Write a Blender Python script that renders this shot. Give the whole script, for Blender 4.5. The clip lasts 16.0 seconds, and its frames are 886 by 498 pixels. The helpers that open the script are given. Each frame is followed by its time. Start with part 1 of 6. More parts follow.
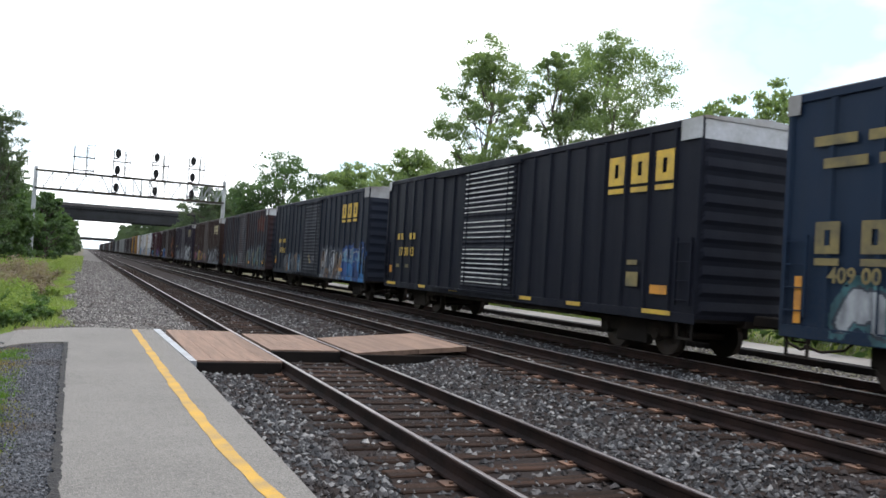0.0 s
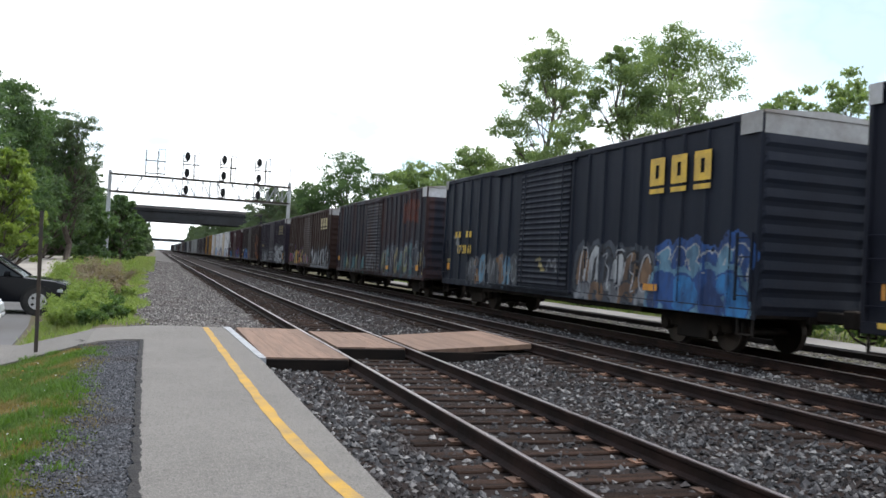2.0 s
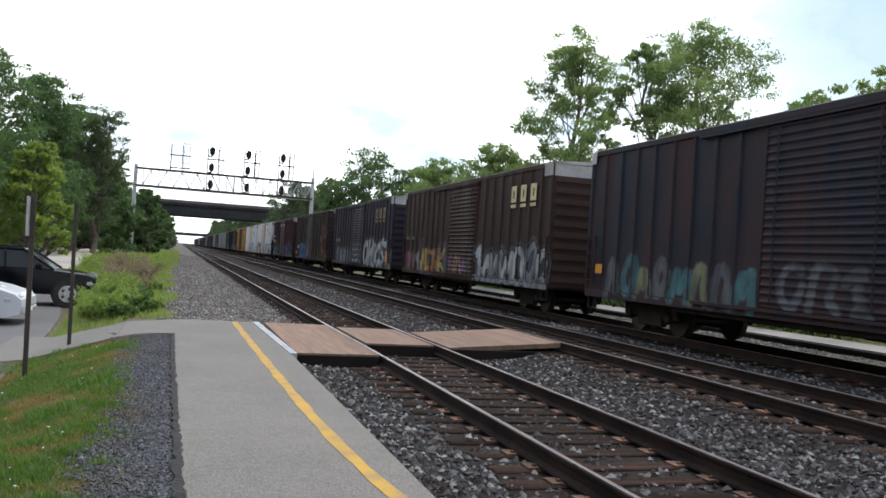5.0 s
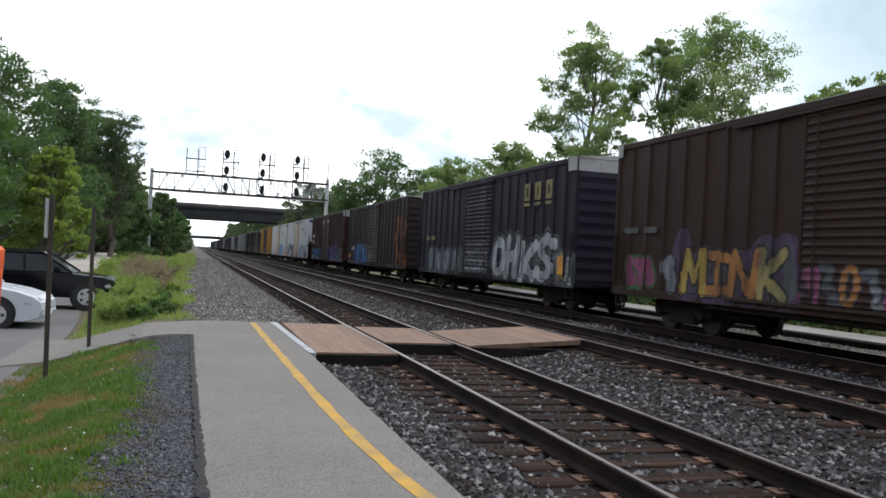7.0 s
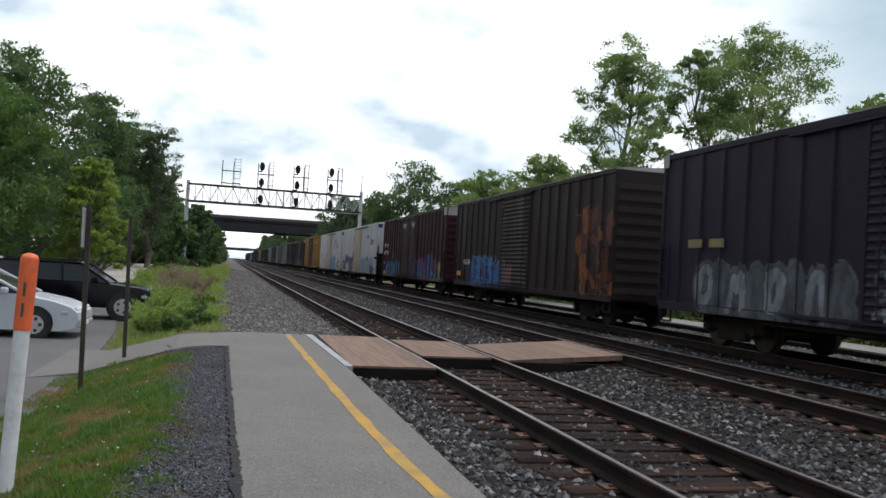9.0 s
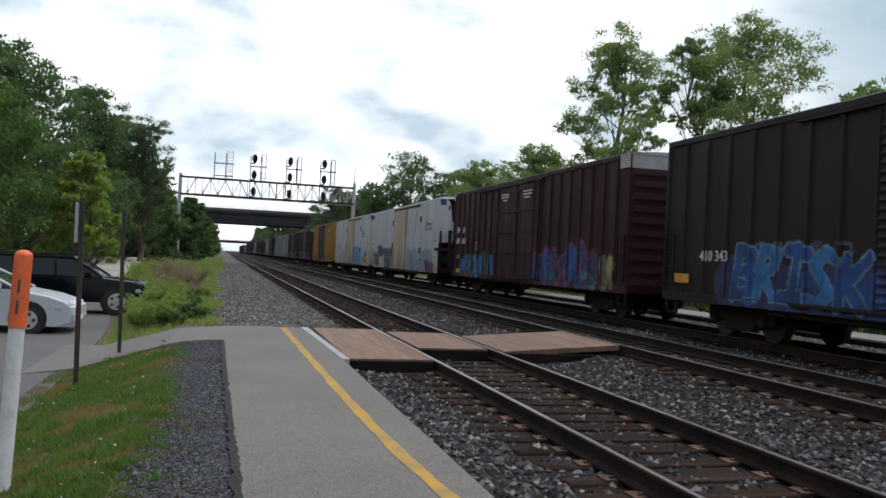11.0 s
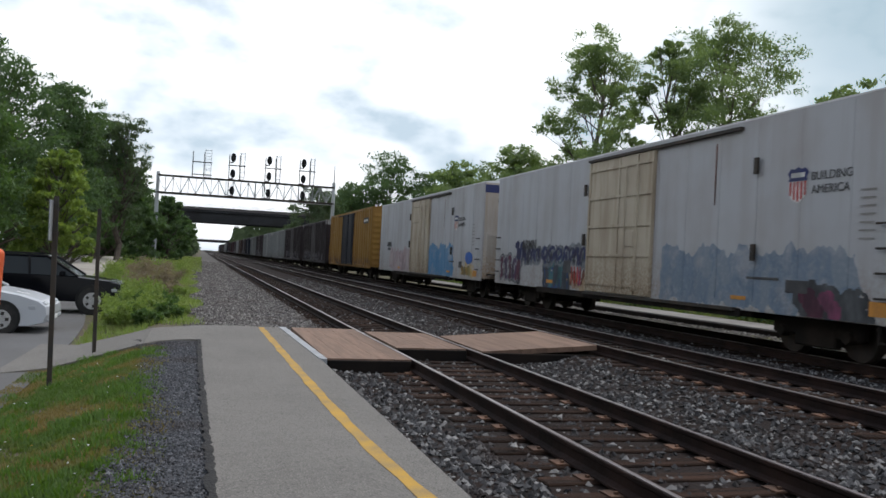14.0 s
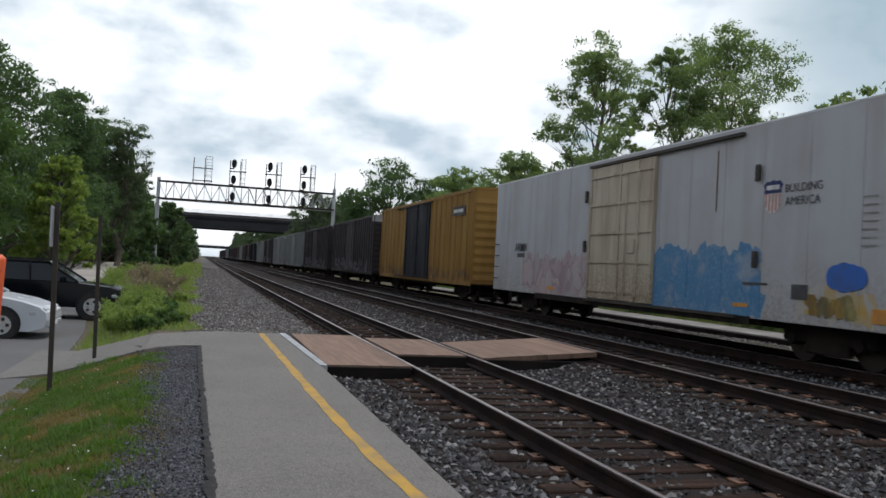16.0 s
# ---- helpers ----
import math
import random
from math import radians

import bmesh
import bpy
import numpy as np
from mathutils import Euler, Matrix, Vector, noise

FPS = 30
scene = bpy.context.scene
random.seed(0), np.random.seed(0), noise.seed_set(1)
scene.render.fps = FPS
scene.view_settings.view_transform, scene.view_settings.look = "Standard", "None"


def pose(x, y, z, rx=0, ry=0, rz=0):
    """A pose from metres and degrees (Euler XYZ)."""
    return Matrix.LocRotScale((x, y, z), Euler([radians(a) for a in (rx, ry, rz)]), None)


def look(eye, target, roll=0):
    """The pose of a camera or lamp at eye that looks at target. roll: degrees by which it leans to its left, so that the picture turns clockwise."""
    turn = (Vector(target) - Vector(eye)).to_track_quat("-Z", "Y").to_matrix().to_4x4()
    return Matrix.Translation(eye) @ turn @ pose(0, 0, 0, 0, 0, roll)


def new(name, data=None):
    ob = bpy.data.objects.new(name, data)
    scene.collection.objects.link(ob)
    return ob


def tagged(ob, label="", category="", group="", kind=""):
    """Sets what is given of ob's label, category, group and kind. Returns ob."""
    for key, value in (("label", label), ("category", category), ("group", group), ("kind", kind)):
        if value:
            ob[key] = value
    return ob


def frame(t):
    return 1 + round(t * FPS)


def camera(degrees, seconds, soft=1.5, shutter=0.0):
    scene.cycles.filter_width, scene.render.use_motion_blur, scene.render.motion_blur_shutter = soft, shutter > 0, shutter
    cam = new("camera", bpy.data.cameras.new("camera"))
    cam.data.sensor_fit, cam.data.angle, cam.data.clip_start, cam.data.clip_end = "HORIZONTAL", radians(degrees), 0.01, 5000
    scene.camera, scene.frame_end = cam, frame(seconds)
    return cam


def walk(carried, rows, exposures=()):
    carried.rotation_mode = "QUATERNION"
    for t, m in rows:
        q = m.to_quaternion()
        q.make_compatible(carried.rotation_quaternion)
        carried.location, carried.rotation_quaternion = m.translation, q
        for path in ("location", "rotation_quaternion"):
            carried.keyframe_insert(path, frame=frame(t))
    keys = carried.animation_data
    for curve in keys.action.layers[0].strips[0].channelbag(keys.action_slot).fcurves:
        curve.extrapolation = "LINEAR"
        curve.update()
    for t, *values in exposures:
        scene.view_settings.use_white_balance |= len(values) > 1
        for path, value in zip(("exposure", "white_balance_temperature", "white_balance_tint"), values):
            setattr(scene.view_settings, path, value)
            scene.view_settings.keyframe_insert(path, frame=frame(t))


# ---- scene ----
cam = camera(56.0, 16.0, soft=1.6, shutter=0.15)
PATH = [
    (0, (-3.099, -0.333, 1.638), (-2.31, 1.504, 1.687), 3.5),
    (0.5, (-3.097, -0.349, 1.637), (-2.325, 1.496, 1.684), 3.7),
    (1, (-3.095, -0.346, 1.638), (-2.373, 1.519, 1.642), 3.2),
    (1.5, (-3.107, -0.368, 1.635), (-2.455, 1.523, 1.651), 2.5),
    (2, (-3.13, -0.343, 1.624), (-2.48, 1.548, 1.66), 3.1),
    (2.5, (-3.184, -0.316, 1.626), (-2.544, 1.579, 1.655), 3.2),
    (3, (-3.221, -0.302, 1.621), (-2.556, 1.584, 1.662), 3.5),
    (3.5, (-3.256, -0.302, 1.626), (-2.592, 1.584, 1.66), 3.6),
    (4, (-3.283, -0.28, 1.628), (-2.654, 1.618, 1.651), 3.6),
    (6.5, (-3.275, -0.172, 1.596), (-2.687, 1.739, 1.625), 3.5),
    (7, (-3.303, -0.132, 1.581), (-2.733, 1.786, 1.604), 3.0),
    (7.5, (-3.313, -0.097, 1.578), (-2.758, 1.825, 1.58), 3.7),
    (8, (-3.32, 0.009, 1.564), (-2.791, 1.938, 1.577), 3.9),
    (8.5, (-3.324, 0.148, 1.558), (-2.829, 2.085, 1.61), 3.4),
    (11, (-3.351, 0.251, 1.576), (-2.841, 2.185, 1.604), 2.8),
    (11.5, (-3.359, 0.251, 1.574), (-2.833, 2.181, 1.602), 2.8),
    (12, (-3.35, 0.26, 1.572), (-2.798, 2.183, 1.598), 3.2),
    (12.5, (-3.352, 0.271, 1.575), (-2.792, 2.191, 1.599), 3.5),
    (13, (-3.337, 0.262, 1.567), (-2.763, 2.178, 1.594), 3.3),
    (13.5, (-3.335, 0.266, 1.566), (-2.752, 2.179, 1.6), 3.2),
    (14, (-3.333, 0.253, 1.57), (-2.776, 2.174, 1.601), 3.0),
    (14.5, (-3.327, 0.25, 1.576), (-2.772, 2.171, 1.621), 2.7),
    (15, (-3.333, 0.262, 1.57), (-2.77, 2.181, 1.614), 2.9),
    (15.5, (-3.34, 0.25, 1.572), (-2.773, 2.168, 1.621), 3.2),
    (16, (-3.337, 0.237, 1.575), (-2.782, 2.157, 1.621), 3.1),
]
walk(cam, [(t, look(eye, target, roll)) for t, eye, target, roll in PATH],
     [(t, -0.15 + d, 6330, 10) for t, d in ((0, 0.2), (4, 0.0), (7, -0.2), (8.5, -0.45), (11.5, -0.6), (13.5, -0.55), (16, -0.75))])

# ---- light: bright hazy sky with broken cloud, soft high sun beyond the train ----
SUN_WAY = Vector((0.36, 0.08, 0.92)).normalized()
BLUE_WAY = (0.665, 0.685, 0.29)


def build_world():
    world = bpy.data.worlds.new("hazy_sky")
    scene.world = world
    world.use_nodes = True
    nt = world.node_tree
    nt.nodes.clear()
    out = nt.nodes.new("ShaderNodeOutputWorld")
    bg = nt.nodes.new("ShaderNodeBackground")
    sky = nt.nodes.new("ShaderNodeTexSky")
    sky.sky_type = "NISHITA"
    sky.sun_disc = False
    sky.sun_elevation = math.asin(SUN_WAY.z)
    sky.sun_rotation = math.atan2(SUN_WAY.x, SUN_WAY.y)
    sky.air_density, sky.dust_density = 1.2, 2.5
    dim = nt.nodes.new("ShaderNodeVectorMath")
    dim.operation = "SCALE"
    dim.inputs["Scale"].default_value = 0.10
    nt.links.new(sky.outputs[0], dim.inputs[0])
    co = nt.nodes.new("ShaderNodeTexCoord")
    mp = nt.nodes.new("ShaderNodeMapping")
    mp.inputs["Scale"].default_value = (1.0, 1.0, 1.9)
    nt.links.new(co.outputs["Generated"], mp.inputs["Vector"])
    n1 = nt.nodes.new("ShaderNodeTexNoise")
    n1.inputs["Scale"].default_value = 5.2
    n1.inputs["Detail"].default_value = 6
    n1.inputs["Roughness"].default_value = 0.5
    nt.links.new(mp.outputs[0], n1.inputs["Vector"])
    ramp = nt.nodes.new("ShaderNodeValToRGB")
    ramp.color_ramp.elements[0].position, ramp.color_ramp.elements[0].color = 0.36, (0.50, 0.60, 0.68, 1)
    ramp.color_ramp.elements[1].position, ramp.color_ramp.elements[1].color = 0.53, (1.12, 1.14, 1.16, 1)
    nt.links.new(n1.outputs[0], ramp.inputs[0])
    n2 = nt.nodes.new("ShaderNodeTexNoise")
    n2.inputs["Scale"].default_value = 1.9
    n2.inputs["Detail"].default_value = 3
    nt.links.new(mp.outputs[0], n2.inputs["Vector"])
    cover = nt.nodes.new("ShaderNodeMapRange")
    cover.inputs["From Min"].default_value, cover.inputs["From Max"].default_value = 0.25, 0.45
    cover.inputs["To Min"].default_value, cover.inputs["To Max"].default_value = 0.7, 1.0
    nt.links.new(n2.outputs[0], cover.inputs["Value"])
    sep = nt.nodes.new("ShaderNodeSeparateXYZ")         # cloud closes up towards the horizon, blue opens overhead
    nt.links.new(co.outputs["Generated"], sep.inputs[0])
    lift = nt.nodes.new("ShaderNodeMapRange")
    lift.inputs["From Min"].default_value, lift.inputs["From Max"].default_value = 0.35, 0.85
    lift.inputs["To Min"].default_value, lift.inputs["To Max"].default_value = 1.0, 0.15
    nt.links.new(sep.outputs["Z"], lift.inputs["Value"])
    both = nt.nodes.new("ShaderNodeMath")
    both.operation = "MULTIPLY"
    nt.links.new(cover.outputs[0], both.inputs[0])
    nt.links.new(lift.outputs[0], both.inputs[1])
    mix = nt.nodes.new("ShaderNodeMix")
    mix.data_type = "RGBA"
    nt.links.new(both.outputs[0], mix.inputs["Factor"])
    nt.links.new(dim.outputs[0], mix.inputs["A"])
    nt.links.new(ramp.outputs[0], mix.inputs["B"])
    way = nt.nodes.new("ShaderNodeVectorMath")          # a thinner, bluer stretch of cloud over the far trees
    way.operation = "DOT_PRODUCT"
    way.inputs[1].default_value = Vector(BLUE_WAY).normalized()
    nt.links.new(co.outputs["Generated"], way.inputs[0])
    ragged = nt.nodes.new("ShaderNodeMath")
    ragged.operation = "MULTIPLY_ADD"
    ragged.inputs[1].default_value = 0.05
    nt.links.new(n1.outputs[0], ragged.inputs[0])
    nt.links.new(way.outputs["Value"], ragged.inputs[2])
    thin = nt.nodes.new("ShaderNodeMapRange")
    thin.inputs["From Min"].default_value, thin.inputs["From Max"].default_value = 1.006, 1.024
    thin.inputs["To Min"].default_value, thin.inputs["To Max"].default_value = 0.0, 0.85
    nt.links.new(ragged.outputs[0], thin.inputs["Value"])
    open_sky = nt.nodes.new("ShaderNodeMix")
    open_sky.data_type = "RGBA"
    nt.links.new(thin.outputs[0], open_sky.inputs["Factor"])
    nt.links.new(mix.outputs["Result"], open_sky.inputs["A"])
    open_sky.inputs["B"].default_value = (0.30, 0.42, 0.49, 1)
    nt.links.new(open_sky.outputs["Result"], bg.inputs["Color"])
    bg.inputs["Strength"].default_value = 2.0
    nt.links.new(bg.outputs[0], out.inputs["Surface"])
    sun = new("sun", bpy.data.lights.new("sun", "SUN"))
    sun.data.energy, sun.data.angle, sun.data.color = 3.2, radians(6), (1.0, 0.96, 0.90)
    sun.matrix_world = look((0, 0, 60), Vector((0, 0, 60)) - SUN_WAY)


build_world()


# ---- materials ----
class Graph:
    """Small helper round a node tree."""

    def __init__(self, name):
        self.mat = bpy.data.materials.new(name)
        self.mat.use_nodes = True
        self.nt = self.mat.node_tree
        self.bsdf = self.nt.nodes["Principled BSDF"]
        self.co = self.nt.nodes.new("ShaderNodeTexCoord").outputs["Object"]

    def link(self, a, b):
        self.nt.links.new(a, b)

    def scaled(self, sx, sy, sz, turn=0.0):
        mp = self.nt.nodes.new("ShaderNodeMapping")
        mp.inputs["Scale"].default_value = (sx, sy, sz)
        mp.inputs["Rotation"].default_value = (turn, 0, 0)
        self.link(self.co, mp.inputs["Vector"])
        return mp.outputs[0]

    def noise(self, scale, detail=3.0, co=None, rough=0.55):
        n = self.nt.nodes.new("ShaderNodeTexNoise")
        n.inputs["Scale"].default_value, n.inputs["Detail"].default_value = scale, detail
        n.inputs["Roughness"].default_value = rough
        self.link(co or self.co, n.inputs["Vector"])
        return n.outputs[0]

    def voronoi(self, scale, co=None, feature="F1"):
        n = self.nt.nodes.new("ShaderNodeTexVoronoi")
        n.feature = feature
        n.inputs["Scale"].default_value = scale
        self.link(co or self.co, n.inputs["Vector"])
        return n

    def span(self, value, lo, hi, a=0.0, b=1.0):
        n = self.nt.nodes.new("ShaderNodeMapRange")
        n.inputs["From Min"].default_value, n.inputs["From Max"].default_value = lo, hi
        n.inputs["To Min"].default_value, n.inputs["To Max"].default_value = a, b
        self.link(value, n.inputs["Value"])
        return n.outputs[0]

    def math(self, op, a, b):
        n = self.nt.nodes.new("ShaderNodeMath")
        n.operation = op
        for k, v in enumerate((a, b)):
            if isinstance(v, (int, float)):
                n.inputs[k].default_value = v
            else:
                self.link(v, n.inputs[k])
        return n.outputs[0]

    def mix(self, f, a, b, blend="MIX"):
        n = self.nt.nodes.new("ShaderNodeMix")
        n.data_type, n.blend_type = "RGBA", blend
        for key, v in (("Factor", f), ("A", a), ("B", b)):
            if isinstance(v, (int, float)):
                n.inputs[key].default_value = v
            elif isinstance(v, tuple):
                n.inputs[key].default_value = (*v[:3], 1)
            else:
                self.link(v, n.inputs[key])
        return n.outputs["Result"]

    def random(self):
        return self.nt.nodes.new("ShaderNodeObjectInfo").outputs["Random"]

    def island(self):
        return self.nt.nodes.new("ShaderNodeNewGeometry").outputs["Random Per Island"]

    def bump(self, height, strength, distance=0.02):
        n = self.nt.nodes.new("ShaderNodeBump")
        n.inputs["Strength"].default_value, n.inputs["Distance"].default_value = strength, distance
        self.link(height, n.inputs["Height"])
        self.link(n.outputs[0], self.bsdf.inputs["Normal"])

    def done(self, color, rough=0.7, metal=0.0):
        for key, v in (("Base Color", color), ("Roughness", rough), ("Metallic", metal)):
            if isinstance(v, tuple):
                self.bsdf.inputs[key].default_value = (*v[:3], 1)
            elif isinstance(v, (int, float)):
                self.bsdf.inputs[key].default_value = v
            else:
                self.link(v, self.bsdf.inputs[key])
        return self.mat


def worn(name, a, b, big=0.8, fine=18.0, rough=0.7, metal=0.0, bump=0.25, pieces=0.0, islands=0.0, streak=None):
    """A surface of colour a with stains of colour b, fine grain and relief."""
    g = Graph(name)
    co = g.scaled(*streak) if streak else None
    stain = g.span(g.noise(big, 4, co), 0.4, 0.62)
    grain = g.noise(fine, 4, co)
    c = g.mix(stain, a, b)
    c = g.mix(0.55, c, g.mix(grain, (0.25, 0.25, 0.25), (0.8, 0.8, 0.8)), "OVERLAY")
    if pieces:
        c = g.mix(1.0, c, g.mix(g.random(), (1 - pieces,) * 3, (1 + pieces,) * 3), "MULTIPLY")
    if islands:
        c = g.mix(1.0, c, g.mix(g.island(), (1 - islands,) * 3, (1 + islands,) * 3), "MULTIPLY")
    g.bump(grain, bump)
    return g.done(c, g.span(grain, 0.3, 0.7, rough - 0.1, min(1, rough + 0.1)), metal)


def leafy(name, a, b, c, lo=0.5, hi=0.68):
    g = Graph(name)
    tone = g.mix(g.island(), a, b)
    tone = g.mix(g.span(g.noise(0.9, 3), lo, hi), tone, c)
    g.bsdf.inputs["Transmission Weight"].default_value = 0.0
    mat = g.done(tone, 0.6)
    tr = g.nt.nodes.new("ShaderNodeBsdfTranslucent")
    g.link(g.mix(1.0, tone, (1.5, 1.6, 0.7), "MULTIPLY"), tr.inputs["Color"])
    ms = g.nt.nodes.new("ShaderNodeMixShader")
    ms.inputs[0].default_value = 0.45
    out = g.nt.nodes["Material Output"]
    g.link(g.bsdf.outputs[0], ms.inputs[1])
    g.link(tr.outputs[0], ms.inputs[2])
    g.link(ms.outputs[0], out.inputs["Surface"])
    return mat


def car_paint(name, base, dirt, patches=(), rough=0.55, streaks=0.5, grime=0.45):
    """Weathered car-body paint. patches: (y0, y1, z0, z1, fill, second fill, outline) of sprayed paint on the side."""
    g = Graph(name)
    streak = g.noise(2.2, 4, g.scaled(1, 1, 0.12))
    fine = g.noise(14, 4)
    c = g.mix(g.span(streak, 0.45, 0.75, 0, streaks), base, dirt)
    c = g.mix(g.span(g.noise(0.7, 3), 0.45, 0.7, 0, 0.5), c, tuple(0.5 * (p + q) for p, q in zip(base, dirt)))
    sep = g.nt.nodes.new("ShaderNodeSeparateXYZ")
    g.link(g.co, sep.inputs[0])
    y, z = sep.outputs["Y"], sep.outputs["Z"]
    low = g.span(z, 2.1, 0.95, 0, grime)
    c = g.mix(g.math("MULTIPLY", low, g.span(fine, 0.35, 0.65)), c, dirt)
    wob = g.math("SUBTRACT", g.noise(1.6, 3, g.scaled(1, 1, 0.6)), 0.5)
    for k, (y0, y1, z0, z1, fill, fill2, line, *solid) in enumerate(patches):
        yy = g.math("ADD", y, g.math("MULTIPLY", wob, 0.9))
        zz = g.math("ADD", z, g.math("MULTIPLY", g.math("SUBTRACT", g.noise(2.4, 2, g.scaled(1, 1, 0.2)), 0.5), 1.1))
        inside = g.math("MULTIPLY", g.math("MULTIPLY", g.math("GREATER_THAN", yy, y0), g.math("LESS_THAN", yy, y1)),
                        g.math("MULTIPLY", g.math("GREATER_THAN", zz, z0), g.math("LESS_THAN", zz, z1)))
        warp = g.nt.nodes.new("ShaderNodeTexNoise")
        warp.inputs["Scale"].default_value, warp.inputs["Detail"].default_value = 1.3, 2.0
        g.link(g.co, warp.inputs["Vector"])
        move = g.nt.nodes.new("ShaderNodeVectorMath")
        move.operation = "MULTIPLY_ADD"
        g.link(warp.outputs["Color"], move.inputs[0])
        move.inputs[1].default_value = (0.0, 0.75, 0.75)
        g.link(g.scaled(0.01, 1.0, 0.55, 0.12 + 0.35 * (k % 2)), move.inputs[2])
        co = move.outputs[0]
        inside = g.math("MULTIPLY", inside, g.math("LESS_THAN", sep.outputs["X"], -1.515))
        edge = g.voronoi(1.9 + 0.2 * k, co, "DISTANCE_TO_EDGE").outputs["Distance"]
        cell = g.voronoi(1.9 + 0.2 * k, co).outputs["Color"]
        csep = g.nt.nodes.new("ShaderNodeSeparateColor")
        g.link(cell, csep.inputs[0])
        col = g.mix(g.span(csep.outputs[0], 0.35, 0.65), fill, fill2)
        col = g.mix(g.span(g.noise(3.5, 3), 0.35, 0.65, 0, 0.5), col, fill2)
        col = g.mix(g.span(edge, 0.04, 0.07, 1, 0), col, line)
        bare = g.math("GREATER_THAN", csep.outputs[1], 0.3)
        shape = inside if solid else g.math("MULTIPLY", inside, g.math("MAXIMUM", bare, g.span(edge, 0.045, 0.075, 1, 0)))
        c = g.mix(g.math("MULTIPLY", shape, g.math("MULTIPLY", g.span(fine, 0.25, 0.5, 0.6, 0.95), g.span(g.noise(1.7, 5), 0.33, 0.5, 0.45, 1.0))), c, col)
    g.bump(g.math("ADD", fine, streak), 0.12)
    g.bsdf.inputs["Specular IOR Level"].default_value = 0.12
    return g.done(c, g.span(streak, 0.3, 0.7, rough - 0.1, rough + 0.2))


def stones(name, dark, mid, pale):
    g = Graph(name)
    r = g.island()
    c = g.mix(g.span(r, 0.0, 0.6), dark, mid)
    c = g.mix(g.span(r, 0.7, 1.0), c, pale)
    c = g.mix(g.span(g.noise(0.9, 3), 0.5, 0.7, 0, 0.55), c, (0.036, 0.022, 0.017))
    g.bump(g.noise(60, 3), 0.4)
    return g.done(c, 0.92)


def gloss(name, color, rough, level=0.5):
    g = Graph(name)
    c = g.mix(g.span(g.noise(1.5, 3), 0.4, 0.7, 0, 0.35), color, tuple(0.8 * v + 0.004 for v in color))
    g.bsdf.inputs["Specular IOR Level"].default_value = level
    return g.done(c, g.span(g.noise(3, 3), 0.3, 0.7, rough, rough + 0.06))


def speckled(name, a, b, spot, grain=90.0):
    """Asphalt: worn grey with pale and dark aggregate and faint blotches."""
    g = Graph(name)
    c = g.mix(g.span(g.noise(0.6, 4), 0.38, 0.65), a, b)
    c = g.mix(g.span(g.noise(4.0, 3), 0.5, 0.75, 0, 0.35), c, tuple(0.7 * v for v in b))
    cells = g.voronoi(grain)
    sep = g.nt.nodes.new("ShaderNodeSeparateColor")
    g.link(cells.outputs["Color"], sep.inputs[0])
    c = g.mix(g.span(sep.outputs[0], 0.68, 0.95, 0, 0.75), c, spot)
    c = g.mix(g.span(sep.outputs[1], 0.72, 1.0, 0, 0.7), c, tuple(0.35 * v for v in b))
    g.bump(cells.outputs["Distance"], 0.5, 0.01)
    return g.done(c, 0.93)


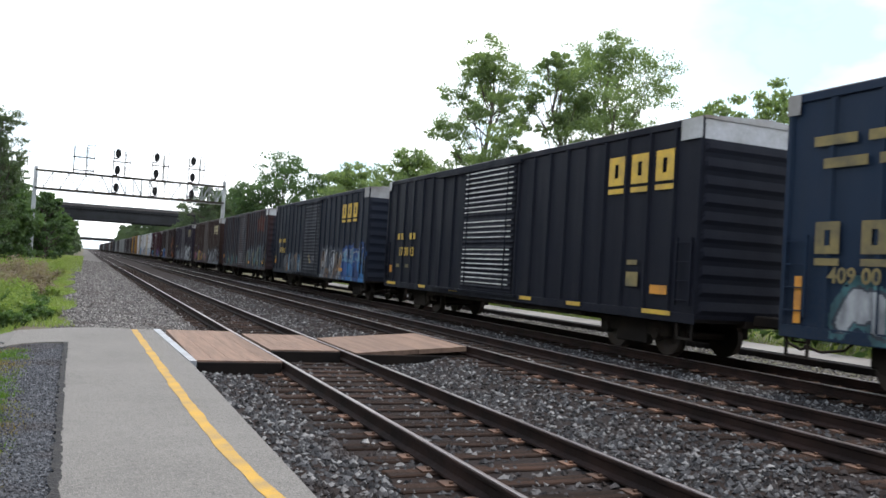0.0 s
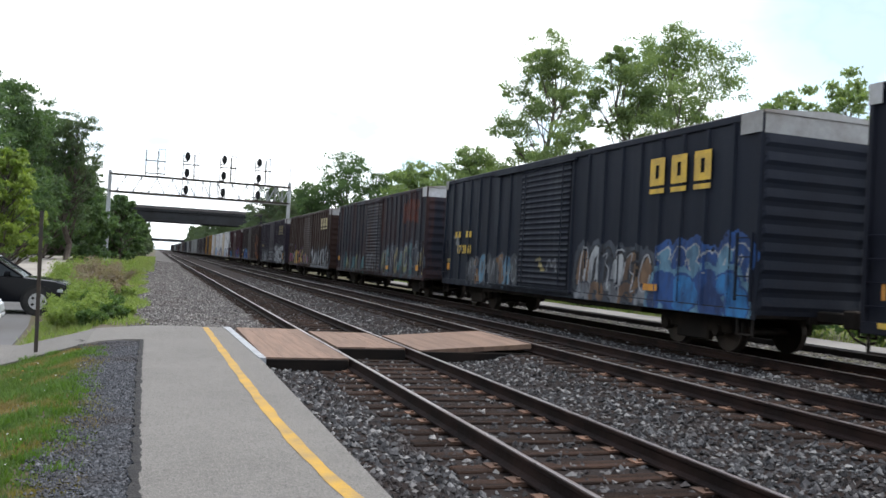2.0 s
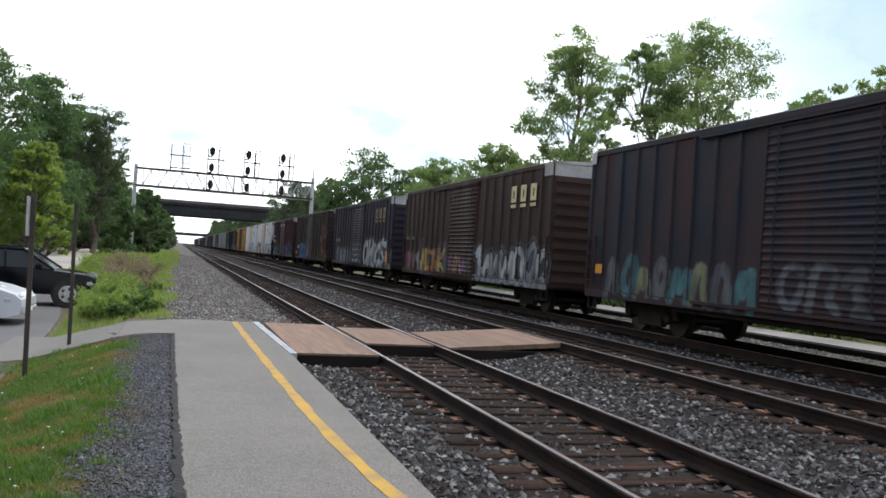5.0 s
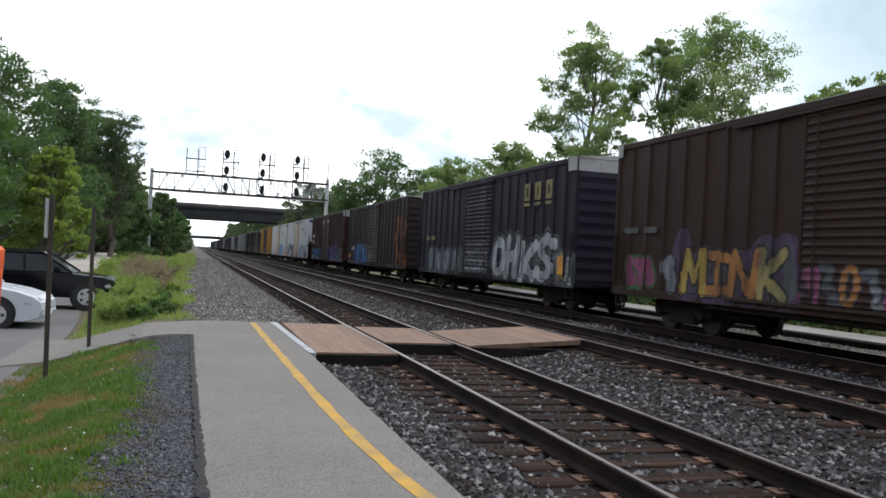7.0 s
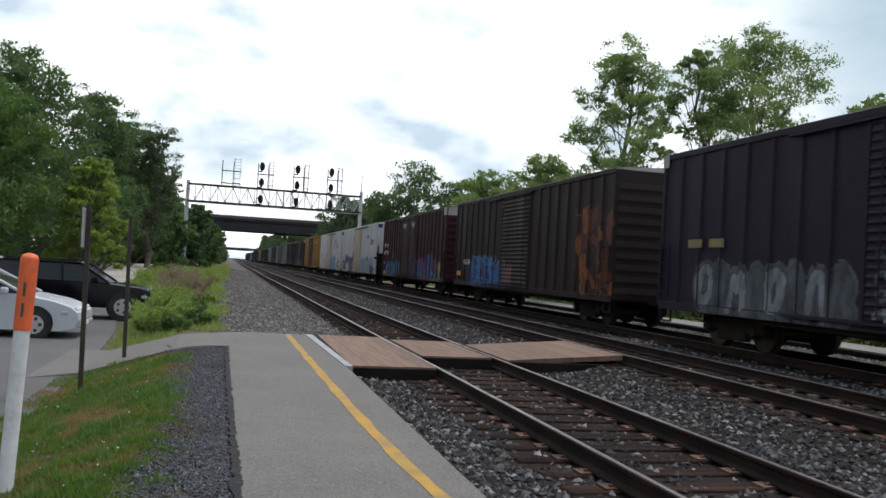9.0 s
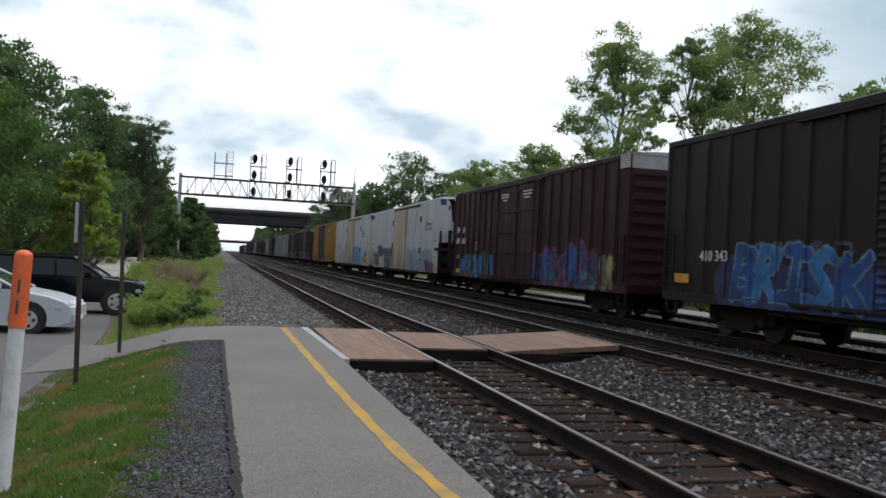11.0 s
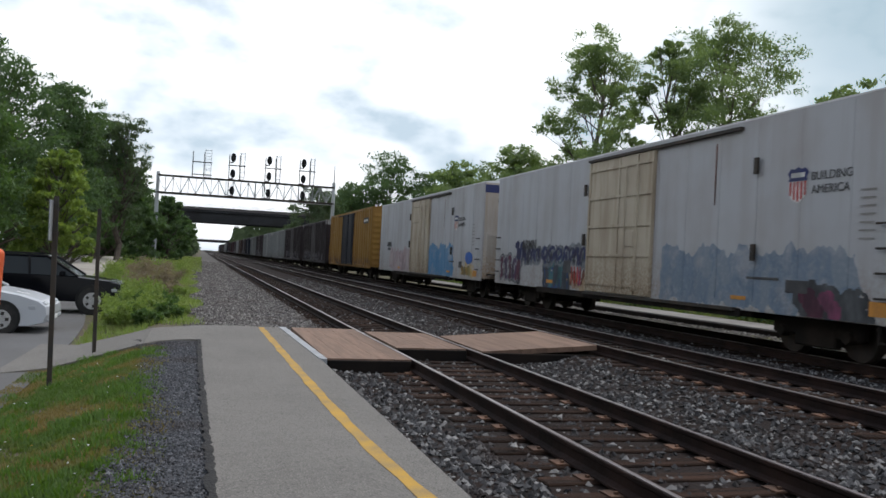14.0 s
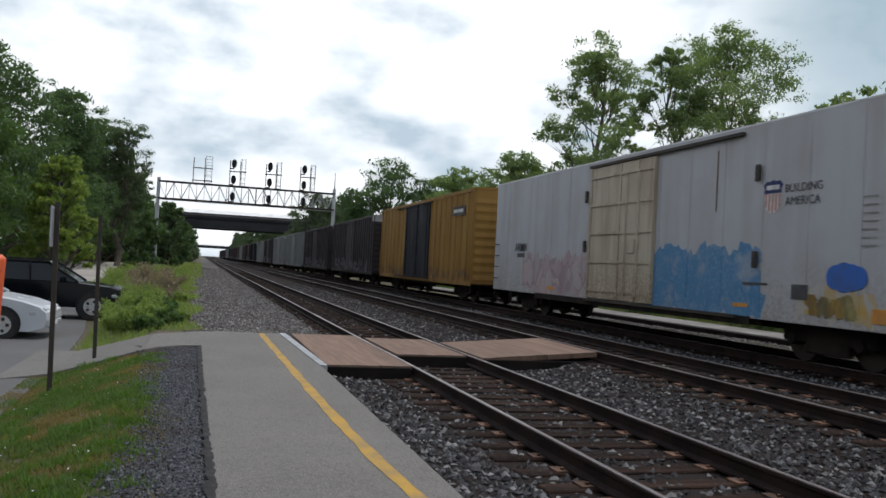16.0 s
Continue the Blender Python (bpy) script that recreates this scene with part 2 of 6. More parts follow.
M = {
    "ballast": worn("ballast_bed", (0.022, 0.018, 0.017), (0.018, 0.012, 0.010), 0.6, 22, 0.95, bump=0.9),
    "stone": stones("crushed_stone", (0.012, 0.0115, 0.0115), (0.066, 0.066, 0.07), (0.25, 0.248, 0.245)),
    "verge": worn("verge_gravel", (0.085, 0.078, 0.072), (0.055, 0.049, 0.045), 0.7, 25, 0.95, bump=0.9),
    "verge_stone": stones("verge_stone", (0.035, 0.032, 0.03), (0.125, 0.117, 0.112), (0.30, 0.285, 0.27)),
    "stone_pale": worn("pale_stone", (0.36, 0.35, 0.34), (0.28, 0.27, 0.26), 2, 14, 0.8),
    "tie": worn("creosote_tie", (0.016, 0.011, 0.009), (0.04, 0.023, 0.016), 1.2, 16, 0.9, bump=0.7, pieces=0.45, streak=(1, 8, 8)),
    "plate": worn("rusty_tie_plate", (0.12, 0.062, 0.037), (0.06, 0.033, 0.022), 4, 30, 0.8, 0.2, pieces=0.4),
    "rail_side": worn("rusty_rail", (0.014, 0.009, 0.008), (0.028, 0.016, 0.013), 1.5, 25, 0.85, 0.0),
    "rail_top": worn("polished_rail", (0.34, 0.31, 0.30), (0.16, 0.12, 0.11), 0.6, 9, 0.34, 0.9, streak=(20, 0.4, 4)),
    "asphalt": speckled("path_asphalt", (0.158, 0.150, 0.138), (0.132, 0.125, 0.115), (0.22, 0.21, 0.19), 95.0),
    "rim": worn("edge_gap_shade", (0.008, 0.008, 0.009), (0.022, 0.02, 0.019), 5, 30, 0.95, bump=0.9),
    "lot": worn("lot_asphalt", (0.10, 0.10, 0.102), (0.08, 0.078, 0.076), 0.3, 25, 0.9, bump=0.4),
    "pale_lot": worn("pale_concrete", (0.34, 0.32, 0.29), (0.27, 0.25, 0.23), 0.3, 12, 0.9),
    "far_paving": worn("dusty_paving", (0.21, 0.2, 0.185), (0.15, 0.14, 0.13), 0.5, 12, 0.9),
    "yellow": worn("yellow_line_paint", (0.40, 0.235, 0.03), (0.27, 0.18, 0.06), 3, 40, 0.8),
    "timber": worn("deck_timber", (0.185, 0.118, 0.082), (0.14, 0.088, 0.062), 0.8, 20, 0.85, pieces=0.12, streak=(12, 1, 6)),
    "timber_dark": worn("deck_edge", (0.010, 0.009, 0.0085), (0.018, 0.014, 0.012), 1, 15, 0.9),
    "ramp": worn("pale_ramp_plate", (0.30, 0.315, 0.33), (0.23, 0.24, 0.25), 2, 20, 0.6),
    "soil": worn("soil", (0.075, 0.06, 0.036), (0.06, 0.06, 0.024), 0.9, 12, 1.0, bump=0.7),
    "chips": worn("dark_chips", (0.05, 0.053, 0.06), (0.03, 0.03, 0.034), 1.0, 24, 0.9, bump=0.9),
    "chip": stones("dark_chip_stone", (0.03, 0.031, 0.036), (0.075, 0.08, 0.09), (0.15, 0.155, 0.17)),
    "grass": leafy("grass_blades", (0.054, 0.102, 0.02), (0.088, 0.145, 0.03), (0.18, 0.135, 0.06), 0.44, 0.6),
    "tuft": leafy("tuft_blades", (0.055, 0.115, 0.02), (0.095, 0.165, 0.03), (0.075, 0.14, 0.025)),
    "weeds": leafy("weed_leaves", (0.14, 0.205, 0.055), (0.215, 0.275, 0.085), (0.21, 0.22, 0.095)),
    "dry": leafy("dry_seed_heads", (0.21, 0.165, 0.15), (0.19, 0.15, 0.13), (0.14, 0.17, 0.07)),
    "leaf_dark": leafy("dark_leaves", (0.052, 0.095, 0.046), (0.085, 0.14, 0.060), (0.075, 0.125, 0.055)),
    "leaf_light": leafy("light_leaves", (0.12, 0.175, 0.08), (0.195, 0.255, 0.115), (0.085, 0.13, 0.062)),
    "leaf_mid": leafy("mid_leaves", (0.055, 0.105, 0.034), (0.085, 0.145, 0.042), (0.07, 0.12, 0.04)),
    "leaf_lime": leafy("lime_leaves", (0.15, 0.215, 0.05), (0.21, 0.27, 0.07), (0.11, 0.17, 0.04)),
    # distance haze put into the leaf colour as a greyer green
    "leaf_haze": leafy("haze_grey_leaves", (0.06, 0.09, 0.056), (0.085, 0.12, 0.07), (0.07, 0.1, 0.062)),
    "bark": worn("bark", (0.10, 0.08, 0.065), (0.06, 0.05, 0.04), 2, 15, 0.95, bump=0.8, streak=(6, 6, 1)),
    "steel": worn("galvanised_steel", (0.40, 0.42, 0.43), (0.3, 0.31, 0.32), 1, 12, 0.5, 0.5),
    "steel_dark": worn("weathered_post_steel", (0.038, 0.035, 0.031), (0.06, 0.043, 0.031), 3, 25, 0.75, 0.3),
    "signal": worn("signal_black", (0.012, 0.012, 0.013), (0.02, 0.02, 0.02), 2, 12, 0.6),
    "concrete": worn("bridge_concrete", (0.27, 0.26, 0.25), (0.2, 0.19, 0.18), 0.2, 4, 0.9),
    "parapet": worn("bridge_parapet", (0.085, 0.078, 0.078), (0.06, 0.055, 0.055), 0.3, 5, 0.85),
    "girder": worn("bridge_girder", (0.03, 0.032, 0.036), (0.022, 0.022, 0.023), 0.3, 5, 0.8),
    "under": worn("underframe_grime", (0.016, 0.014, 0.013), (0.03, 0.024, 0.02), 1.2, 10, 0.9),
    "wheel": worn("wheel_steel", (0.035, 0.03, 0.027), (0.05, 0.035, 0.028), 3, 14, 0.6, 0.5),
    "roof": worn("galvanised_roof", (0.30, 0.30, 0.30), (0.17, 0.14, 0.12), 0.8, 8, 0.55, 0.3),
    "roof_white": worn("white_roof", (0.72, 0.73, 0.74), (0.6, 0.6, 0.6), 1.2, 9, 0.5),
    "end_white": worn("end_band_white", (0.46, 0.47, 0.49), (0.34, 0.34, 0.33), 1.2, 9, 0.6),
    "end_grey": worn("end_band_grey", (0.30, 0.30, 0.30), (0.22, 0.21, 0.2), 1.2, 9, 0.6),
    "mark_yellow": worn("mark_yellow", (0.62, 0.40, 0.05), (0.45, 0.3, 0.06), 3, 20, 0.7),
    "mark_orange": worn("mark_orange", (0.62, 0.27, 0.03), (0.45, 0.2, 0.04), 3, 20, 0.7),
    "mark_white": worn("mark_white", (0.62, 0.62, 0.6), (0.4, 0.4, 0.39), 3, 20, 0.7),
    "mark_pale": worn("mark_faded_yellow", (0.22, 0.175, 0.07), (0.13, 0.11, 0.06), 2, 14, 0.8),
    "mark_dark": worn("mark_dark", (0.04, 0.04, 0.045), (0.07, 0.07, 0.07), 3, 20, 0.7),
    "mark_blue": worn("band_blue", (0.012, 0.02, 0.11), (0.015, 0.024, 0.09), 3, 20, 0.6),
    "mark_faded_red": worn("mark_faded_red", (0.45, 0.2, 0.17), (0.4, 0.24, 0.2), 3, 20, 0.7),
    "mark_red": worn("mark_red", (0.42, 0.03, 0.03), (0.3, 0.04, 0.04), 3, 20, 0.6),
    "spray_blue": worn("spray_blue", (0.02, 0.11, 0.42), (0.03, 0.09, 0.3), 3, 20, 0.6),
    "spray_pale": worn("spray_pale_yellow", (0.55, 0.47, 0.25), (0.42, 0.36, 0.22), 2, 12, 0.7),
    "orange_post": worn("orange_post_cap", (0.75, 0.13, 0.03), (0.6, 0.11, 0.04), 6, 30, 0.5),
    "white_post": worn("white_post", (0.68, 0.69, 0.70), (0.55, 0.55, 0.55), 4, 30, 0.5),
    "car_black": gloss("black_car_paint", (0.003, 0.0035, 0.005), 0.10, 0.12),
    "car_silver": gloss("silver_car_paint", (0.40, 0.42, 0.45), 0.22),
    "rubber": worn("tyre_rubber", (0.015, 0.015, 0.015), (0.03, 0.028, 0.026), 5, 30, 0.9),
    "alloy": worn("alloy_rim", (0.5, 0.5, 0.5), (0.4, 0.4, 0.4), 5, 30, 0.35, 0.8, bump=0.05),
    "glass_dark": gloss("tinted_glass", (0.01, 0.013, 0.015), 0.04, 0.3),
    "lamp_clear": gloss("headlamp_lens", (0.35, 0.37, 0.39), 0.08),
}


for key, level in (("rail_side", 0.15), ("tie", 0.1), ("under", 0.1), ("timber_dark", 0.1), ("stone", 0.25), ("ballast", 0.1), ("signal", 0.15), ("girder", 0.15)):
    M[key].node_tree.nodes["Principled BSDF"].inputs["Specular IOR Level"].default_value = level


# ---- mesh helpers ----
def as_mesh(name, verts, faces, mat=None):
    me = bpy.data.meshes.new(name)
    me.from_pydata(verts, [], faces)
    me.update()
    if mat:
        me.materials.append(mat)
    return me


def part(name, bm, material, parent, label=""):
    me = bpy.data.meshes.new(name)
    bm.normal_update()
    bm.to_mesh(me)
    bm.free()
    me.materials.append(material)
    ob = new(name, me)
    ob.parent = parent
    return tagged(ob, label)


def thing(name, label, category, m=None, group="", kind=""):
    ob = tagged(new(name), label, category, group, kind)
    ob.empty_display_size = 0.2
    ob.matrix_basis = m or Matrix()
    return ob


def box(bm, x0, x1, y0, y1, z0, z1, bevel=0.0):
    r = bmesh.ops.create_cube(bm, size=1.0)
    for v in r["verts"]:
        v.co = Vector((x0 + (v.co.x + 0.5) * (x1 - x0), y0 + (v.co.y + 0.5) * (y1 - y0), z0 + (v.co.z + 0.5) * (z1 - z0)))
    if bevel:
        edges = list({e for v in r["verts"] for e in v.link_edges})
        bmesh.ops.bevel(bm, geom=edges, offset=bevel, segments=1, affect="EDGES")
    return bm


def boxes(*rows, bevel=0.0):
    bm = bmesh.new()
    for row in rows:
        box(bm, *row, bevel=bevel)
    return bm


def tube(bm, a, b, r0, r1=None, sides=8):
    """A tapered round bar from a to b."""
    a, b = Vector(a), Vector(b)
    r1 = r0 if r1 is None else r1
    m = Matrix.Translation((a + b) / 2) @ (b - a).to_track_quat("Z", "Y").to_matrix().to_4x4()
    bmesh.ops.create_cone(bm, cap_ends=True, segments=sides, radius1=r0, radius2=r1, depth=(b - a).length, matrix=m)
    return bm


def prism(outline, z0, z1):
    """An upright slab on an outline of (x, y)."""
    bm = bmesh.new()
    low = [bm.verts.new((x, y, z0)) for x, y in outline]
    top = [bm.verts.new((x, y, z1)) for x, y in outline]
    n = len(outline)
    bm.faces.new(top)
    bm.faces.new(low[::-1])
    for k in range(n):
        bm.faces.new((low[k], low[(k + 1) % n], top[(k + 1) % n], top[k]))
    return bm


def extruded(profile, y0, y1):
    """A bar along y with a profile of (x, z)."""
    bm = bmesh.new()
    a = [bm.verts.new((x, y0, z)) for x, z in profile]
    b = [bm.verts.new((x, y1, z)) for x, z in profile]
    n = len(profile)
    bm.faces.new(a)
    bm.faces.new(b[::-1])
    for k in range(n):
        bm.faces.new((a[k], b[k], b[(k + 1) % n], a[(k + 1) % n]))
    bmesh.ops.recalc_face_normals(bm, faces=bm.faces)
    return bm


def text_mesh(name, words, size, material, parent, m, bold=0.0, label=""):
    """Painted words as a thin mesh."""
    cu = bpy.data.curves.new(name, "FONT")
    cu.body, cu.size, cu.offset, cu.extrude = words, size, bold, 0.002
    cu.align_x, cu.align_y, cu.resolution_u = "CENTER", "CENTER", 3
    tmp = bpy.data.objects.new(name, cu)
    scene.collection.objects.link(tmp)
    me = bpy.data.meshes.new_from_object(tmp.evaluated_get(bpy.context.evaluated_depsgraph_get()))
    bpy.data.objects.remove(tmp)
    me.materials.clear()
    me.materials.append(material)
    ob = new(name, me)
    ob.parent = parent
    ob.matrix_basis = m
    return tagged(ob, label)


# ---- the ground ----
T1, T2, T3 = 0.75, 4.70, 9.00           # centre lines of the three tracks
Z1, Z2, Z3 = 0.0, 0.17, 0.13            # their rail tops
RAIL, GAUGE = 0.18, 1.505


def bed(x):
    """Height of the ballast across the tracks."""
    knots = ((-1.75, -0.02), (-1.55, -0.16), (-0.6, -0.215), (2.1, -0.215), (2.9, -0.17), (3.4, -0.045), (6.0, -0.04), (6.8, -0.09),
             (7.6, -0.085), (10.5, -0.085), (11.6, -0.16), (12.6, -0.2))
    return float(np.interp(x, [k[0] for k in knots], [k[1] for k in knots]))


def ground_height(x, y):
    if y > 18.5 and -2.6 < x < -0.6:
        return float(np.interp(x, (-2.6, -0.6), (-0.05, -0.215)))
    if -1.75 <= x <= 12.6:
        return bed(x)
    if x > 12.6:
        return -0.2 + 0.02 * noise.noise(Vector((x * 0.1, y * 0.1, 0)))
    fall = float(np.interp(x, (-5.5, -4.1), (-0.40, 0.0))) if y < 34 else float(np.interp(x, (-7.5, -5.0), (-0.40, 0.0)))
    return -0.05 + fall + 0.02 * noise.noise(Vector((x * 0.2, y * 0.2, 3)))


def build_ground():
    xs = sorted({*(-1.75, -1.55, -0.6, 2.1, 2.9, 3.4, 6.0, 6.8, 7.6, 10.5, 11.6, 12.6), -3.4, -4.1, -4.6, -5.0, -5.5, -6.2, -7.5, -10, -15, -25, -50, -120, -400, -1500,
                 15, 20, 30, 60, 140, 400, 1500})
    ys = [-600, -120, -40, -15, -5, *range(0, 60, 3), 60, 75, 90, 120, 170, 240, 400, 800, 2500]
    verts = [(x, y, ground_height(x, y) if abs(x) < 40 else (-0.5 if x < 0 else -0.1)) for y in ys for x in xs]
    w = len(xs)
    faces = [(j * w + i, j * w + i + 1, (j + 1) * w + i + 1, (j + 1) * w + i) for j in range(len(ys) - 1) for i in range(w - 1)]
    me = as_mesh("ground", verts, faces, M["soil"])
    me.materials.append(M["ballast"])
    me.materials.append(M["verge"])
    mids = [((xs[i] + xs[i + 1]) / 2, ys[j]) for j in range(len(ys) - 1) for i in range(w - 1)]
    for f, (x, y) in zip(me.polygons, mids):
        side = -0.6 if y > 17.5 else -1.75
        f.material_index = 1 if side < x < 12.6 else 2 if -3.4 < x < side else 0
    tagged(new("ground", me), "grey ballast bed between soil verges", "ground", kind="structure")


build_ground()


def build_path():
    curve_far = [(-1.62, 18.2), (-2.74, 18.4), (-3.32, 18.2), (-4.15, 17.35)]
    curve_near = [(-4.15, 14.55), (-3.95, 15.0), (-3.6, 15.35), (-3.26, 15.42)]
    left = [(-3.25, 13.0), (-3.21, 9.5), (-3.16, 6.0), (-3.14, 3.0), (-3.2, -2.0), (-4.2, -3.0), (-4.2, -14)]
    right = [(-1.5, -14), (-1.5, 0), (-1.5, 12.7)]
    path = part("pavement", prism(curve_near + left + right + curve_far, -0.25, 0.0), M["asphalt"], None)
    tagged(path, "grey asphalt footpath beside the track", "path", kind="structure")
    bm = bmesh.new()
    rows = [(-4.152, 14.55, 17.35, 0.0), (-4.5, 14.5, 17.35, -0.1), (-5.0, 14.45, 17.5, -0.25), (-5.5, 14.3, 17.5, -0.38), (-6.2, 13.9, 17.9, -0.42)]
    strip = [[bm.verts.new((x, y, z)) for y, z in ((y0, zt - 0.2), (y0, zt), (y1, zt), (y1, zt - 0.2))] for x, y0, y1, zt in rows]
    for p, q in zip(strip, strip[1:]):
        for i in range(3):
            bm.faces.new((p[i], p[i + 1], q[i + 1], q[i]))
    bmesh.ops.recalc_face_normals(bm, faces=bm.faces)
    tagged(part("path_branch", bm, M["asphalt"], None), "grey asphalt path sloping down to the parking lot", "path", kind="structure")
    bm = bmesh.new()
    prev = None
    for k in range(160):
        y = -6 + k * 24.1 / 159
        x = -1.955 - 0.0095 * (y - 9) + 0.31 * math.exp(-max(0.0, y - 4.2) / 1.5) + 0.003 * math.sin(y * 5.3)
        w = 0.061 + 0.006 * math.sin(y * 3.7 + 1) + 0.004 * math.sin(y * 9.1)
        row = [bm.verts.new((x - w, y, 0.004)), bm.verts.new((x + w, y, 0.004))]
        if prev:
            bm.faces.new((prev[0], prev[1], row[1], row[0]))
        prev = row
    tagged(part("safety_line", bm, M["yellow"], None), "worn yellow safety line painted on the path", "road marking", kind="structure")
    lot = [(-5.55, 13.9), (-5.5, 11.5), (-5.55, 5.0), (-5.6, -20), (-60, -20), (-60, 34), (-7.6, 34), (-6.6, 28), (-5.95, 22), (-5.75, 19.0)]
    tagged(part("road", prism(lot, -0.7, -0.425), M["lot"], None), "dark asphalt parking lot below the path", "parking lot", kind="structure")
    bm = bmesh.new()
    rows = [[bm.verts.new((x, y, z)) for x in (x1, -60)] for y, x1, z in ((34.01, -7.7, -0.42), (46, -8.4, -0.22), (60, -9.2, 0.08), (82, -10.2, 0.5), (84, -10.3, -0.6))]
    for p, q in zip(rows, rows[1:]):
        bm.faces.new((p[0], q[0], q[1], p[1]))
    bmesh.ops.recalc_face_normals(bm, faces=bm.faces)
    tagged(part("far_lot", bm, M["pale_lot"], None), "pale sunlit concrete yard beyond the parking lot", "yard", kind="structure")
    chips = [(-3.26, 15.3), (-3.6, 15.25), (-3.9, 14.9), (-3.95, 13.6), (-3.8, 12.0), (-3.55, 9.0), (-3.48, 6.0), (-3.62, -2.0), (-3.21, -2.0), (-3.165, 6.0), (-3.215, 9.5)]
    tagged(part("gravel_strip", prism(chips, -0.2, -0.03), M["chips"], None), "strip of dark gravel beside the path", "gravel", kind="structure")
    # soil gap along the path edge, its shadow painted in as near-black
    bm = bmesh.new()
    prev = None
    rng = random.Random(3)
    for k in range(220):
        y = -2 + k * 17.4 / 219
        x = float(np.interp(y, (-2, 3, 6, 9.5, 13, 15.4), (-3.2, -3.14, -3.16, -3.21, -3.25, -3.26)))
        row = [bm.verts.new((x - 0.03 - rng.uniform(0, 0.045), y, 0.0)), bm.verts.new((x + rng.uniform(0.0, 0.03), y, 0.005))]
        if prev:
            bm.faces.new((prev[0], prev[1], row[1], row[0]))
        prev = row
    tagged(part("path_rim", bm, M["rim"], None), "ragged strip of dark soil with the gap's shadow painted in", "path edge", kind="structure")
    plat = part("far_platform", boxes((13.75, 15.7, -60, 75, -0.4, 0.0)), M["far_paving"], None)
    tagged(plat, "pale concrete pavement beyond the train", "pavement", kind="structure")
    # shade on the pavement's riser, given as a near-black strip
    tagged(part("pavement_kerb", boxes((13.55, 13.746, -60, 75, -0.4, -0.03), bevel=0.01), M["timber_dark"], None), "black strip standing in for the shaded pavement edge", "kerb", kind="structure")


build_path()

RAIL_SHAPE = [(-0.075, 0), (0.075, 0), (0.075, 0.02), (0.014, 0.045), (0.014, 0.125), (0.037, 0.14), (0.037, 0.168), (-0.037, 0.168), (-0.037, 0.14), (-0.014, 0.125),
              (-0.014, 0.045), (-0.075, 0.02)]
Y0, Y1 = -60.0, 900.0


def build_tracks():
    tie_me = bpy.data.meshes.new("tie")
    bm = boxes((-1.3, 1.3, -0.115, 0.115, -0.17, 0.0), bevel=0.012)
    bm.to_mesh(tie_me)
    bm.free()
    tie_me.materials.append(M["tie"])
    plate_me = bpy.data.meshes.new("tie_plate")
    bm = boxes((-0.19, 0.19, -0.095, 0.095, 0.0, 0.018), (-0.13, -0.10, -0.05, -0.02, 0.018, 0.04), (0.10, 0.13, 0.02, 0.05, 0.018, 0.04))
    bm.to_mesh(plate_me)
    bm.free()
    plate_me.materials.append(M["plate"])
    rng = random.Random(4)
    for name, cx, z, count in (("track_near", T1, Z1, 62), ("track_middle", T2, Z2, 44), ("track_far", T3, Z3, 40)):
        track = thing(name, "rusty steel railway track on dark timber ties", "railway track", kind="structure")
        for side in (-1, 1):
            rail = part("rail", extruded([(x, zz - RAIL) for x, zz in RAIL_SHAPE], Y0, Y1), M["rail_side"], track)
            rail.location = (cx + side * GAUGE / 2, 0, z)
            head = part("rail_head", extruded([(-0.022, -0.011), (0.026, -0.011), (0.026, -0.003), (0.018, 0.0), (-0.012, 0.0), (-0.022, -0.003)], Y0, Y1), M["rail_top"], rail, "polished running surface")
        y = -7.8
        verts, faces = [], []
        for k in range(count + 150):
            y += 0.515 + rng.uniform(-0.03, 0.03)
            zt = z - RAIL - 0.012
            turn = rng.uniform(-1.2, 1.2)
            if k < count:
                tie = new("tie", tie_me)
                tie.parent = track
                tie.matrix_basis = pose(cx + rng.uniform(-0.05, 0.05), y, zt, 0, 0, turn)
                if k < 40:
                    for side in (-1, 1):
                        pl = new("tie_plate", plate_me)
                        pl.parent = track
                        pl.matrix_basis = pose(cx + side * GAUGE / 2, y, zt, 0, 0, turn)
            else:
                n = len(verts)
                verts += [(cx + sx * 1.3, y + sy * 0.115, zt + sz) for sz in (-0.15, 0.0) for sx, sy in ((-1, -1), (1, -1), (1, 1), (-1, 1))]
                faces += [(n + 4, n + 5, n + 6, n + 7), (n, n + 1, n + 5, n + 4), (n + 1, n + 2, n + 6, n + 5), (n + 3, n, n + 4, n + 7), (n + 2, n + 3, n + 7, n + 6)]
        rest = new("far_ties", as_mesh("far_ties", verts, faces, M["tie"]))
        rest.parent = track
        tagged(rest, kind="stuff")


build_tracks()


